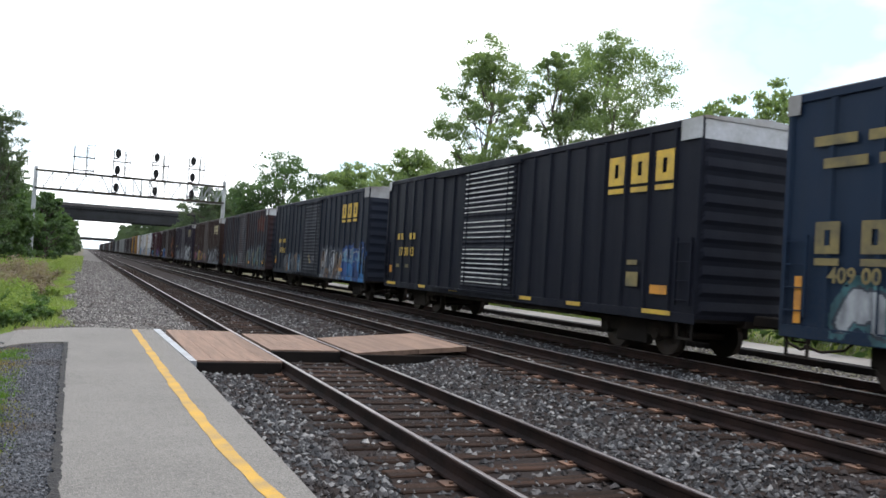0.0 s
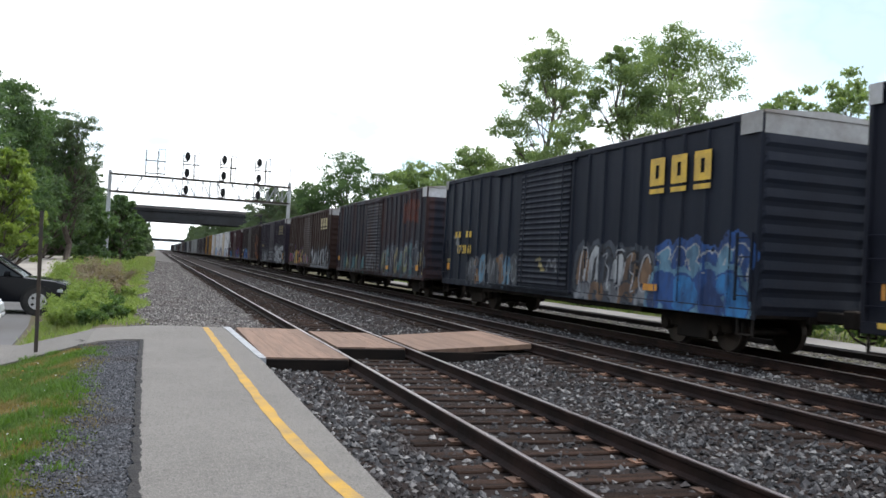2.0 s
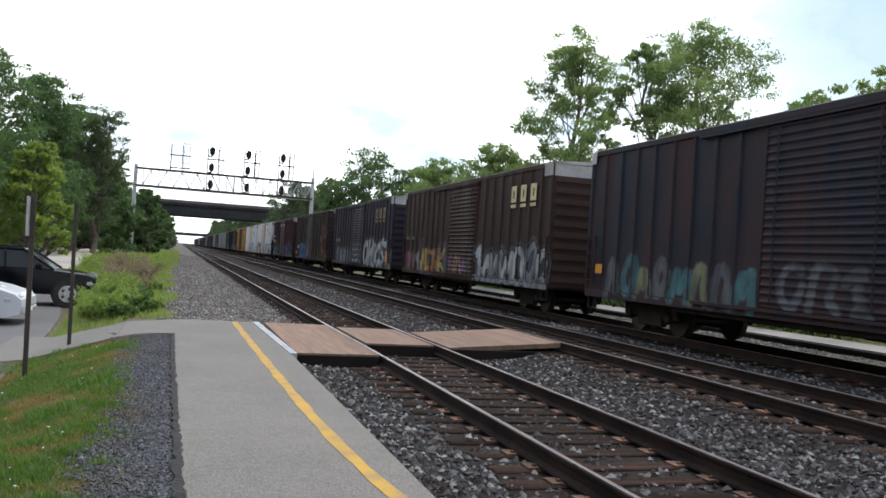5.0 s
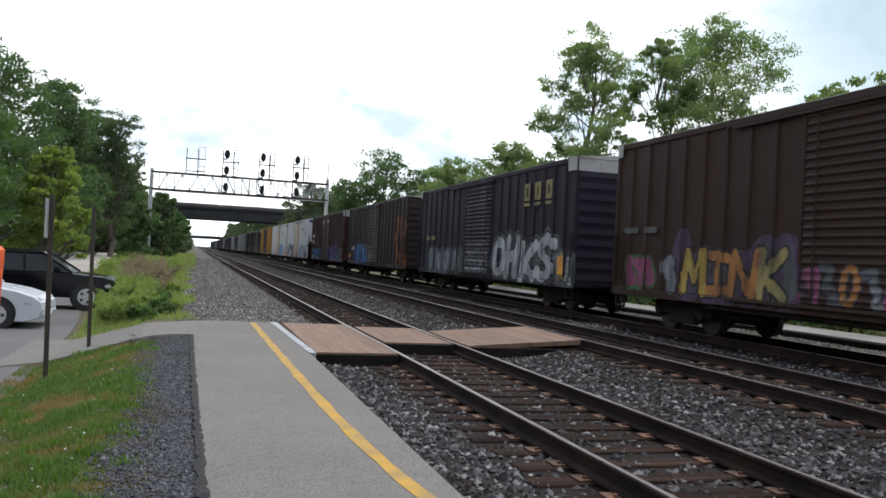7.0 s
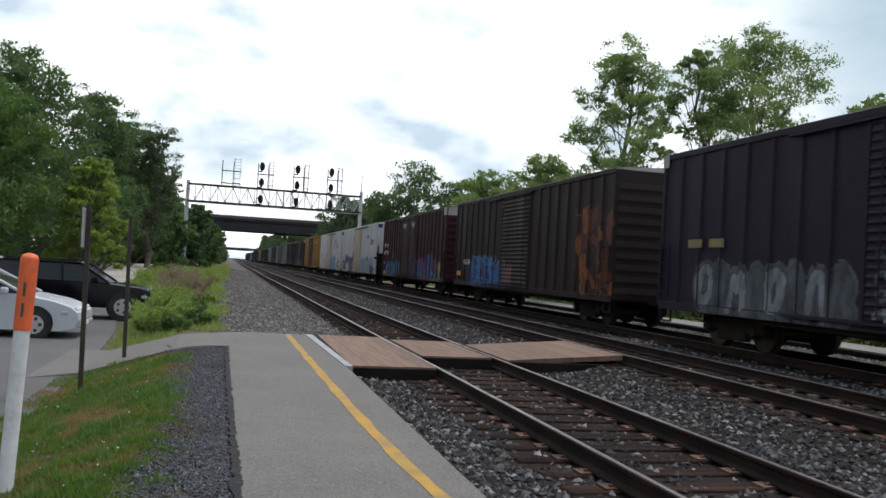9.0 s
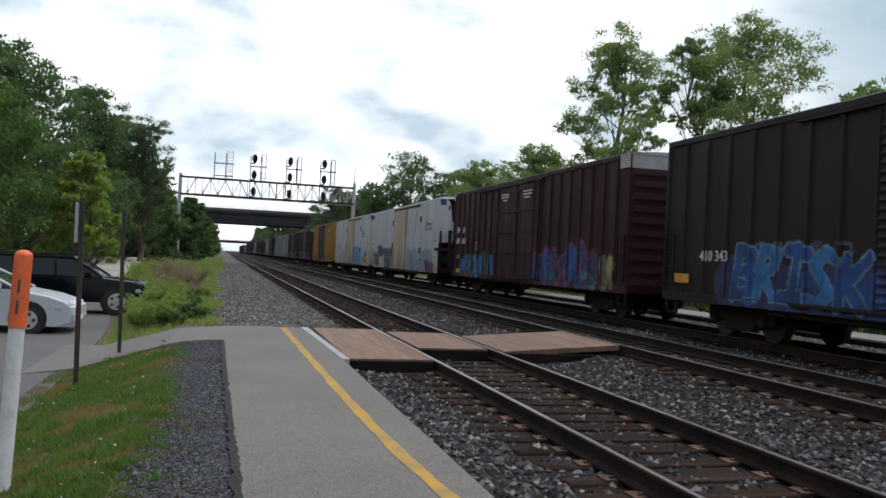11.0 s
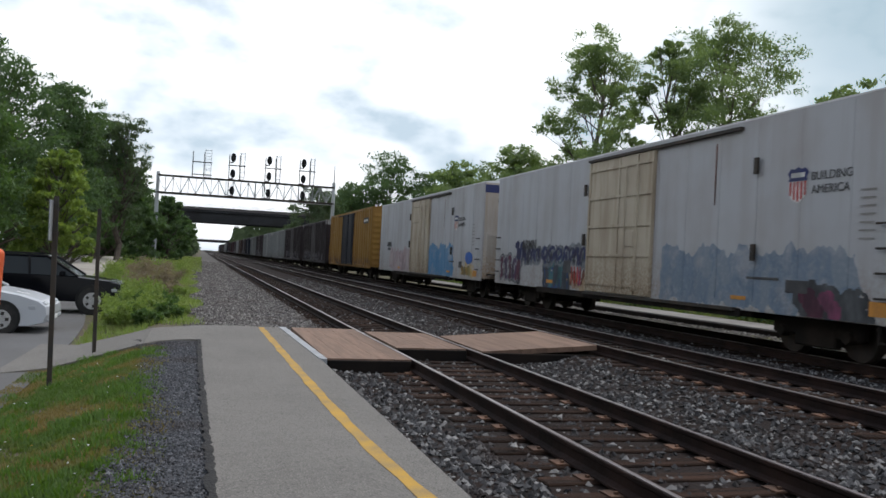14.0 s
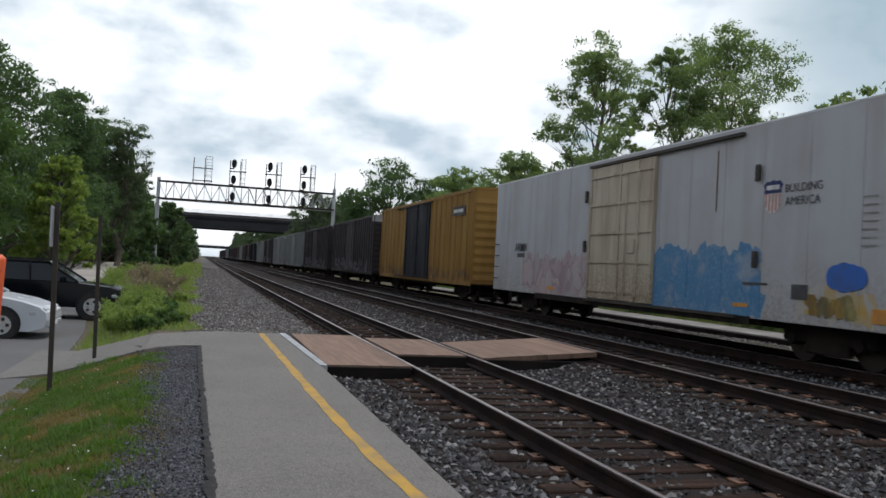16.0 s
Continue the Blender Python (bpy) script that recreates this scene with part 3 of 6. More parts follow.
def scatter_stones(name, label, mat, spots, size, seed, category="gravel"):
    """Many small broken stones in one mesh; spots: rows of x, y, z."""
    rng = np.random.default_rng(seed)
    base = np.array([(1, 0, 0), (-1, 0, 0), (0, 1, 0), (0, -1, 0), (0, 0, 1), (0, 0, -1)], float)
    tri = np.array([(0, 2, 4), (2, 1, 4), (1, 3, 4), (3, 0, 4), (2, 0, 5), (1, 2, 5), (3, 1, 5), (0, 3, 5)])
    n = len(spots)
    r = size * rng.uniform(0.55, 1.35, (n, 1, 1))
    v = base[None] * rng.uniform(0.6, 1.25, (n, 6, 1)) + rng.uniform(-0.35, 0.35, (n, 6, 3))
    a = rng.uniform(0, 6.28, n)
    c, s = np.cos(a)[:, None], np.sin(a)[:, None]
    v = np.stack([v[..., 0] * c - v[..., 1] * s, v[..., 0] * s + v[..., 1] * c, v[..., 2] * 0.75], -1) * r + np.asarray(spots)[:, None]
    f = tri[None] + 6 * np.arange(n)[:, None, None]
    ob = new(name, as_mesh(name, v.reshape(-1, 3).tolist(), f.reshape(-1, 3).tolist(), mat))
    return tagged(ob, label, category, kind="stuff")


def ballast_spots(n, y0, y1, seed, x0=-1.6, x1=12.4):
    rng = np.random.default_rng(seed)
    u = rng.uniform(0, 1, n)
    y = y0 * (y1 / y0) ** u                      # denser near the path's end
    x = rng.uniform(x0, x1, n)
    keep = []
    for px, py in zip(x, y):
        z = (ground_height(px, py) if py > 18.5 else bed(px)) + rng.uniform(-0.012, 0.018)
        for cx, zt in ((T1, Z1), (T2, Z2), (T3, Z3)):
            if abs(px - cx) < 1.32 and rng.random() < 0.72:
                break
            if min(abs(px - cx - 0.7525), abs(px - cx + 0.7525)) < 0.09:
                break
        else:
            if (12.9 < py < 18.3 and -1.7 < px < 0.0) or (14.6 < py < 17.8 and 0 <= px < 1.5) or (14.3 < py < 17.3 and 1.5 <= px < 3.9):
                continue
            if px < -1.5 and py < 18.2:
                continue
            keep.append((px, py, z))
    return keep


scatter_stones("ballast", "grey crushed-stone ballast around the ties", M["stone"], ballast_spots(70000, 4.0, 60.0, 1, -1.9, 8.2), 0.036, 2, "ballast")
scatter_stones("ballast_beyond", "grey crushed stone beyond the train", M["verge_stone"],
               [(x, y, ground_height(x, y) + 0.01) for x, y in np.random.default_rng(15).uniform((10.3, 3), (13.5, 50), (12000, 2))], 0.04, 16, "ballast")
scatter_stones("ballast_verge", "pale crushed stone shoulder beyond the path", M["verge_stone"],
               [(x, y, ground_height(x, y) + 0.012) for x, y in zip(np.random.default_rng(5).uniform(-4.2, -0.4, 46000), 18.4 * (120 / 18.4) ** np.random.default_rng(6).uniform(0, 1, 46000))
                if -3.45 - 0.004 * y + 0.2 * math.sin(y) < x < -0.42], 0.037, 6, "ballast")
def chip_edge(y):
    """x where the chips give way to grass."""
    return -3.52 - 0.05 * max(0, y - 6) - 0.05 * max(0.0, 8.0 - y) - 0.07 * math.sin(y * 1.3) - 0.035 * math.sin(y * 4.1)


def chip_spots():
    rng = np.random.default_rng(7)
    out = []
    for x, y in rng.uniform((-4.7, 3), (-3.18, 15.3), (46000, 2)):
        over = chip_edge(y) - x + 0.16 * noise.noise(Vector((x * 3, y * 3, 2)))
        if x < -3.2 and over < 0.28 and rng.random() > over / 0.28:
            out.append((x, y, -0.024 + rng.uniform(-0.006, 0.006)))
    return out


scatter_stones("chip_stones", "dark stone chips beside the path", M["chip"], chip_spots(), 0.0135, 8)


def build_crossing():
    deck = thing("track_crossing", "brown timber plank crossing laid over the tracks", "level crossing")
    rng = random.Random(9)

    def panel(x0, x1, y0, y1, z0, z1, n):
        step = (x1 - x0) / n
        for k in range(n):
            a, b = x0 + k * step, x0 + (k + 1) * step - 0.004
            za, zb = z0 + (z1 - z0) * k / n, z0 + (z1 - z0) * (k + 1) / n
            bm = bmesh.new()
            e = rng.uniform(-0.02, 0.02)
            low = [bm.verts.new(p) for p in ((a, y0 + e, za - 0.09), (b, y0 + e, zb - 0.09), (b, y1 + e, zb - 0.09), (a, y1 + e, za - 0.09))]
            top = [bm.verts.new(p) for p in ((a, y0 + e, za), (b, y0 + e, zb), (b, y1 + e, zb), (a, y1 + e, za))]
            bm.faces.new(top)
            for i in range(4):
                bm.faces.new((low[i], low[(i + 1) % 4], top[(i + 1) % 4], top[i]))
            part("plank", bm, M["timber"], deck)
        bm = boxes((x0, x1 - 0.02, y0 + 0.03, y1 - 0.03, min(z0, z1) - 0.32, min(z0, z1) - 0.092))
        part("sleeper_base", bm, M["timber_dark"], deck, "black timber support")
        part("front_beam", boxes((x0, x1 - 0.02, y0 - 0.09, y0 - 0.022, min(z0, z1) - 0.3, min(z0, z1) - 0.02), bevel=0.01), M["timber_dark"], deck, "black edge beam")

    panel(-1.40, -0.06, 13.0, 18.25, 0.005, 0.005, 5)
    panel(0.10, 1.40, 14.7, 17.75, 0.005, 0.005, 5)
    panel(1.60, 3.86, 14.4, 17.2, 0.005, 0.165, 9)
    ramp = prism([(-1.41, 12.85), (-1.52, 12.9), (-1.66, 18.25), (-1.52, 18.25), (-1.41, 13.3)], -0.2, 0.012)
    part("ramp_plate", ramp, M["ramp"], deck, "pale grey metal edge plate")


build_crossing()


# ---- freight cars ----
SIDE, TOP, SILL = 1.53, 4.78, 0.86
SKIN = {}                               # rib places and door of each car


def truck(car, y, wheels):
    for side in (-1, 1):
        bm = boxes((side * 1.0 - 0.08, side * 1.0 + 0.08, y - 1.2, y + 1.2, 0.40, 0.72), (side * 1.0 - 0.09, side * 1.0 + 0.09, y - 0.55, y + 0.55, 0.2, 0.9), bevel=0.03)
        for dy in (-0.88, 0.88):
            tube(bm, (side * 1.0, y + dy, 0.45), (side * 1.16, y + dy, 0.45), 0.13, 0.11, 10)
        part("side_frame", bm, M["under"], car)
    part("brake_beam", boxes((-1.0, 1.0, y - 0.5, y - 0.3, 0.28, 0.5), (-1.0, 1.0, y + 0.3, y + 0.5, 0.28, 0.5)), M["under"], car)
    part("bolster", boxes((-1.0, 1.0, y - 0.2, y + 0.2, 0.45, 0.85)), M["under"], car)
    for dy in (-0.88, 0.88):
        bm = bmesh.new()
        for side in (-1, 1):
            tube(bm, (side * 0.69, 0, 0), (side * 0.83, 0, 0), 0.42, 0.42, 24)
            tube(bm, (side * 0.66, 0, 0), (side * 0.69, 0, 0), 0.455, 0.455, 24)
        tube(bm, (-0.95, 0, 0), (0.95, 0, 0), 0.08, 0.08, 8)
        w = part("wheelset", bm, M["wheel"], car)
        w.location = (0, y + dy, 0.435)
        wheels.append(w)


def end_wall(y, out, lo, hi, ridges, mat, car):
    """A corrugated end sheet; out is +1 or -1 along y."""
    bm = bmesh.new()
    rows = []
    n = ridges * 4
    for k in range(n + 1):
        z = lo + (hi - lo) * k / n
        d = (0.0, 0.01, 0.04, 0.022)[k % 4]
        rows.append([bm.verts.new((x, y + out * d, z)) for x in (-SIDE + 0.02, -SIDE + 0.1, SIDE - 0.1, SIDE - 0.02)])
        for v, flat in zip(rows[-1], (1, 0, 0, 1)):
            if flat:
                v.co.y = y
    for a, b in zip(rows, rows[1:]):
        for i in range(3):
            bm.faces.new((a[i], a[i + 1], b[i + 1], b[i]))
    bmesh.ops.recalc_face_normals(bm, faces=bm.faces)
    part("end_wall", bm, mat, car)


def ladder(car, x, y, width, z0, z1, n, mat, across="y"):
    bm = bmesh.new()
    for k in range(n):
        z = z0 + (z1 - z0) * k / (n - 1)
        if across == "y":
            tube(bm, (x, y, z), (x, y + width, z), 0.013, None, 5)
        else:
            tube(bm, (x, y, z), (x + width, y, z), 0.013, None, 5)
    if across == "y":
        box(bm, x - 0.012, x + 0.03, y - 0.02, y + 0.02, z0 - 0.1, z1 + 0.1)
        box(bm, x - 0.012, x + 0.03, y + width - 0.02, y + width + 0.02, z0 - 0.1, z1 + 0.1)
    else:
        box(bm, x - 0.02, x + 0.02, y - 0.015, y + 0.03, z0 - 0.1, z1 + 0.1)
        box(bm, x + width - 0.02, x + width + 0.02, y - 0.015, y + 0.03, z0 - 0.1, z1 + 0.1)
    part("ladder", bm, mat, car)


def underframe(car, L, wheels, detail):
    h = L / 2
    part("centre_sill", boxes((-0.3, 0.3, -h, h, 0.72, SILL)), M["under"], car)
    part("floor_pan", boxes((-SIDE + 0.03, SIDE - 0.03, -h + 0.03, h - 0.03, SILL - 0.06, SILL + 0.05)), M["under"], car)
    part("belly_girder", boxes((-0.45, 0.45, -h + 4.2, h - 4.2, 0.56, 0.72)), M["under"], car)
    part("side_beam", boxes((-SIDE + 0.1, -SIDE + 0.2, -h + 4.0, h - 4.0, 0.66, SILL - 0.062)), M["under"], car)
    for s in (-1, 1):
        truck(car, s * (h - 2.55), wheels)
        bm = boxes((-0.11, 0.11, h - 0.1, h + 0.72, 0.76, 0.98), (-0.17, 0.17, h + 0.68, h + 1.0, 0.70, 1.04), bevel=0.03)
        if s < 0:
            bmesh.ops.scale(bm, vec=(1, -1, 1), verts=bm.verts)
            bmesh.ops.reverse_faces(bm, faces=bm.faces)
        part("coupler", bm, M["under"], car)
        if detail:
            bm = bmesh.new()
            pts = [(0.45, s * (h + 0.05), 0.8), (0.42, s * (h + 0.4), 0.5), (0.3, s * (h + 0.8), 0.42), (0.2, s * (h + 1.1), 0.5)]
            for a, b in zip(pts, pts[1:]):
                tube(bm, a, b, 0.025, None, 6)
            part("brake_hose", bm, M["under"], car)
            for side in (-1, 1):
                bm = boxes((side * 1.5 - 0.02, side * 1.5 + 0.02, s * (h - 0.12) - 0.02, s * (h - 0.12) + 0.02, 0.45, SILL), (side * 1.5 - 0.02, side * 1.5 + 0.02, s * (h - 0.55) - 0.02, s * (h - 0.55) + 0.02, 0.45, SILL),
                           (side * 1.5 - 0.02, side * 1.5 + 0.02, min(s * (h - 0.12), s * (h - 0.55)), max(s * (h - 0.12), s * (h - 0.55)), 0.45, 0.49))
                part("step", bm, M["under"], car)
    if detail:
        bm = bmesh.new()
        tube(bm, (-0.9, -1.6, 0.78), (-0.9, -0.4, 0.78), 0.2, None, 12)
        part("brake_cylinder", bm, M["under"], car)
        part("brake_pipe", tube(bmesh.new(), (0.5, -h + 1, 0.8), (0.5, h - 1, 0.8), 0.03, None, 6), M["under"], car)


def letters_block(car, y, z, mat, count=3, pitch=0.82, w=0.56, h=0.62, x=-SIDE - 0.062):
    """A railway's initials as plain slotted blocks over short bars."""
    for k in range(count):
        yc = y - k * pitch
        bm = boxes((x, x + 0.004, yc - w / 2, yc - w * 0.12, z - h / 2, z + h / 2), (x, x + 0.004, yc + w * 0.12, yc + w / 2, z - h / 2, z + h / 2),
                   (x, x + 0.004, yc - w * 0.119, yc + w * 0.119, z - h * 0.5, z - h * 0.24), (x, x + 0.004, yc - w * 0.119, yc + w * 0.119, z + h * 0.24, z + h * 0.5))
        part("emblem_block", bm, mat, car)
        part("emblem_bar", boxes((x, x + 0.004, yc - w / 2, yc + w / 2, z - h / 2 - 0.18, z - h / 2 - 0.07)), mat, car)


def side_bars(car, rows, mat, x=-SIDE - 0.062):
    """Plain painted rectangles on the side; rows of y0, y1, z0, z1."""
    for y0, y1, z0, z1 in rows:
        part("stencil_bar", boxes((x, x + 0.004, y0, y1, z0, z1)), mat, car)


def side_text(car, words, y, z, size, mat, bold=0.0, x=-SIDE - 0.064):
    text_mesh("lettering", words, size, mat, car, Matrix.Translation((x, y, z)) @ pose(0, 0, 0, 90, 0, -90), bold)


def boxcar(label, L, paint, ribs=21, door=(-1.6, 1.6), band=None, top=TOP, door_style="ridged", detail=True, wheels=None, door_mat=None, lines=None, roof=None):
    """A ridge-sided boxcar; local y runs along the track, the side towards the path is -x."""
    car = thing("boxcar", label, "freight car", group="freight train")
    h = L / 2
    posts = []
    # body shell: side sheets, end posts, roof
    for side in (-1, 1):
        x = side * SIDE
        part("side_sheet", boxes((min(x, x - side * 0.05), max(x, x - side * 0.05), -h + 0.02, h - 0.02, SILL, top - 0.12)), paint, car)
        part("side_sill", boxes((min(x, x + side * 0.035), max(x, x + side * 0.035), -h, h, SILL - 0.10, SILL + 0.10), bevel=0.01), paint, car)
        part("top_chord", boxes((min(x, x + side * 0.045), max(x, x + side * 0.045), -h, h, top - 0.22, top - 0.08), bevel=0.01), paint, car)
        for lo, hi in ((-h, door[0] - 0.1), (door[1] + 0.1, h)):
            n = max(2, round((hi - lo) / (L / ribs)))
            for k in range(n + 1):
                y = lo + (hi - lo) * k / n
                y = min(max(y, -h + 0.06), h - 0.06)
                posts.append(y)
                bm = bmesh.new()
                prof = [(0, -0.065), (0.055, -0.04), (0.055, 0.04), (0, 0.065)]
                vs = [[bm.verts.new((x + side * d, y + w, z)) for d, w in prof] for z in (SILL + 0.10, top - 0.22)]
                for i in range(3):
                    bm.faces.new((vs[0][i], vs[0][i + 1], vs[1][i + 1], vs[1][i]))
                bmesh.ops.recalc_face_normals(bm, faces=bm.faces)
                if side < 0 or detail:
                    part("rib", bm, paint, car)
                else:
                    bm.free()
        # door
        dm = door_mat or paint
        d0, d1 = door
        n = 22
        bm = bmesh.new()
        if door_style == "ridged":
            rows = []
            for k in range(n * 3 + 1):
                z = SILL + 0.12 + (top - 0.3 - SILL - 0.12) * k / (n * 3)
                d = (0.055, 0.055, 0.088)[k % 3]
                rows.append([bm.verts.new((x + side * d, yy, z)) for yy in (d0, d1)])
            for a, b in zip(rows, rows[1:]):
                bm.faces.new((a[0], a[1], b[1], b[0]))
            bmesh.ops.recalc_face_normals(bm, faces=bm.faces)
        else:
            xs = (x, x + side * 0.06)
            box(bm, min(xs), max(xs), d0, d1, SILL + 0.1, top - 0.26)
        dr = part("door", bm, dm, car)
        if door_style == "plug":
            ys = (x + side * 0.061, x + side * 0.10)
            for yy in (d0 + 0.06, (d0 + d1) / 2 - 0.07, (d0 + d1) / 2 + 0.07, d1 - 0.06):
                part("door_post", boxes((min(ys), max(ys), yy - 0.05, yy + 0.05, SILL + 0.12, top - 0.28)), dm, dr)
            ys = (x + side * 0.061, x + side * 0.092)
            for k in range(5):
                z = SILL + 0.25 + k * (top - SILL - 0.75) / 4
                part("door_brace", boxes((min(ys), max(ys), d0 + 0.02, d1 - 0.02, z - 0.04, z + 0.04)), dm, dr)
        for z in (SILL + 0.06, top - 0.27):
            ys = (x + side * 0.04, x + side * 0.12)
            part("door_rail", boxes((min(ys), max(ys), d0 - 0.3, d1 + 2.2, z - 0.03, z + 0.03)), dm, car)
        for yy in (d0 + 0.35, d1 - 0.35):
            part("lock_rod", tube(bmesh.new(), (x + side * 0.125, yy, SILL + 0.2), (x + side * 0.125, yy, top - 0.35), 0.018, None, 6), dm, dr)
    # light caught on the door ridges, painted as thin white strips
    if lines:
        xl = -SIDE - 0.104
        for z0, z1, m in lines:
            for k in range(m):
                z = z0 + (z1 - z0) * k / (m - 1)
                part("ridge_glint", boxes((xl - 0.004, xl, door[0] + 0.1, door[1] - 0.1, z - 0.017, z + 0.017)), M["mark_white"], car)
    for out in (-1, 1):
        y = out * h
        end_wall(y, out, SILL, top - 0.50, 10, paint, car)
        part("end_band", boxes((-SIDE + 0.01, SIDE - 0.01, min(y, y - out * 0.05), max(y, y - out * 0.05), top - 0.50, top - 0.12)), band or paint, car)
        wide, deep = (0.6, 0.40) if out < 0 else (0.26, 0.32)
        bm = boxes((-SIDE - 0.066, -SIDE - 0.05, min(y, y - out * wide), max(y, y - out * wide), top - 0.09 - deep, top - 0.09))
        if band:
            part("corner_patch", bm, band, car)
        else:
            bm.free()
        if detail:
            ladder(car, -SIDE - 0.1, out * h - (0.55 if out > 0 else -0.1), 0.42, 1.2, 2.3 if out < 0 else 2.3, 4, paint)
            ladder(car, SIDE - 0.6, y + out * 0.12, 0.42, 1.2, 4.2, 8, paint, "x")
    if detail:
        bm = bmesh.new()
        tube(bm, (-0.75, h + 0.14, 2.4), (-0.75, h + 0.20, 2.4), 0.26, 0.26, 18)
        tube(bm, (-0.75, h, 2.4), (-0.75, h + 0.15, 2.4), 0.03, 0.03, 8)
        part("brake_wheel", bm, M["under"], car)
        part("end_platform", boxes((-0.9, 0.9, h + 0.06, h + 0.42, 1.12, 1.16)), M["under"], car)
    bm = extruded([(-SIDE - 0.04, top - 0.12), (-SIDE - 0.04, top - 0.07), (0, top + 0.03), (SIDE + 0.04, top - 0.07), (SIDE + 0.04, top - 0.12)], -h - 0.03, h + 0.03)
    rf = part("roof", bm, roof or M["roof"], car)
    if detail:
        for k in range(int(L)):
            y = -h + 0.5 + k * (L - 1) / (int(L) - 1)
            part("roof_seam", boxes((-0.9, 0.9, y - 0.025, y + 0.025, top - 0.06, top + 0.04)), roof or M["roof"], rf)
    underframe(car, L, wheels if wheels is not None else [], detail)
    SKIN[car.name] = (np.array(posts), door, top, door_style)
    return car


def reefer(label, L, paint, door_mat, wheels, unit=True, top=4.92):
    """A smooth white refrigerated car with one plug door; the cooling machine sits in the end that leads."""
    car = thing("refrigerator_car", label, "freight car", group="freight train")
    h = L / 2
    for side in (-1, 1):
        x = side * SIDE
        part("side_sheet", boxes((min(x, x - side * 0.06), max(x, x - side * 0.06), -h, h, SILL - 0.1, top), bevel=0.012), paint, car)
        n = 15
        for k in range(1, n):
            y = -h + L * k / n
            if abs(y) > 1.9:
                part("seam", boxes((min(x, x + side * 0.008), max(x, x + side * 0.008), y - 0.02, y + 0.02, SILL + 0.1, top - 0.05)), paint, car)
        part("side_sill", boxes((min(x, x + side * 0.03), max(x, x + side * 0.03), -h + 4.2, h - 4.2, SILL - 0.24, SILL - 0.06), bevel=0.01), M["under"], car, "grimy side sill")
        d0, d1 = -1.85, 1.75
        xs = (x + side * 0.002, x + side * 0.06)
        door = part("door", boxes((min(xs), max(xs), d0, d1, SILL - 0.03, top - 0.2), bevel=0.01), door_mat, car)
        xs = (x + side * 0.061, x + side * 0.10)
        for y in (d0 + 0.06, d0 + 0.85, d0 + 1.8, d1 - 0.06):
            part("door_post", boxes((min(xs), max(xs), y - 0.045, y + 0.045, SILL, top - 0.22), bevel=0.008), door_mat, door)
        for k in range(5):
            z = SILL + 0.2 + k * 0.80
            part("door_brace", boxes((min(xs), max(xs) - (0.004 if side > 0 else 0) , d0 + 0.1, d1 - 0.1, z - 0.035, z + 0.035)), door_mat, door)
        for y in (d0 + 0.7, d0 + 1.35):
            part("lock_rod", tube(bmesh.new(), (x + side * 0.12, y, SILL + 0.1), (x + side * 0.12, y, top - 0.5), 0.02, None, 6), door_mat, door)
        part("lock_box", boxes((x - 0.13 if side < 0 else x + 0.06, x - 0.06 if side < 0 else x + 0.13, d0 + 0.85, d0 + 1.2, 2.1, 2.5), bevel=0.01), door_mat, door)
        xs = (x + side * 0.004, x + side * 0.11)
        part("door_track", boxes((min(xs), max(xs), d0 - 3.45, d1 + 0.05, top - 0.19, top - 0.12)), M["steel_dark"], car, "dark door runner")
        part("door_track", boxes((min(xs), max(xs), d0 - 3.45, d1 + 0.1, SILL - 0.12, SILL - 0.05)), M["steel_dark"], car, "dark door runner")
        for y, z in ((d0 - 4.0, 3.72), (d1 + 0.22, 3.75), (d1 + 0.22, 2.3), (d0 - 4.0, 1.96)):
            part("hatch", boxes((min(xs), max(xs) - 0.05, y - 0.065, y + 0.065, z - 0.17, z + 0.17), bevel=0.01), M["steel_dark"], car, "small dark hatch")
    part("roof", extruded([(-SIDE, top - 0.02), (-SIDE, top + 0.02), (-0.9, top + 0.1), (0.9, top + 0.1), (SIDE, top + 0.02), (SIDE, top - 0.02)], -h, h), M["roof_white"], car)
    part("rear_end", boxes((-SIDE + 0.07, SIDE - 0.07, h - 0.06, h - 0.002, SILL, top)), paint, car)
    if unit:
        y = -h
        part("front_end", boxes((-SIDE + 0.061, SIDE - 0.061, y + 1.0, y + 1.06, SILL, top)), M["under"], car, "dark recessed machine bay")
        for side in (-1, 1):
            wing = [(-SIDE + 0.061, 2.4), (-SIDE + 0.061, top - 0.02), (-1.12, top - 0.02), (-0.93, top - 0.22), (-0.84, top - 0.75), (-0.8, 3.5), (-0.8, 2.4)]
            part("end_wing", extruded([(side * -p, q) for p, q in wing] if side > 0 else wing, y + 0.0, y + 0.06), paint, car, "white curved end panel")
        part("vent_slot", boxes((-1.02, -0.93, y - 0.008, y - 0.002, 4.1, 4.35), bevel=0.003), M["signal"], car)
        part("cooling_unit", boxes((-0.79, 1.25, y + 0.12, y + 0.99, 2.42, 3.5), bevel=0.05), paint, car, "white cooling machine housing")
        part("unit_door", boxes((-0.7, 0.15, y + 0.098, y + 0.118, 2.5, 3.42), (0.22, 1.15, y + 0.098, y + 0.118, 2.5, 3.42), bevel=0.006), paint, car)
        part("unit_latch", boxes((0.3, 0.42, y + 0.07, y + 0.096, 2.62, 2.74)), M["signal"], car)
        part("fan_shroud", boxes((-0.75, 1.2, y + 0.5, y + 0.99, 3.52, top - 0.12), bevel=0.1), M["under"], car, "dark fan housing")
        part("fuel_tank", boxes((-1.3, 1.3, y + 0.15, y + 0.95, 1.25, 1.85), bevel=0.08), M["under"], car)
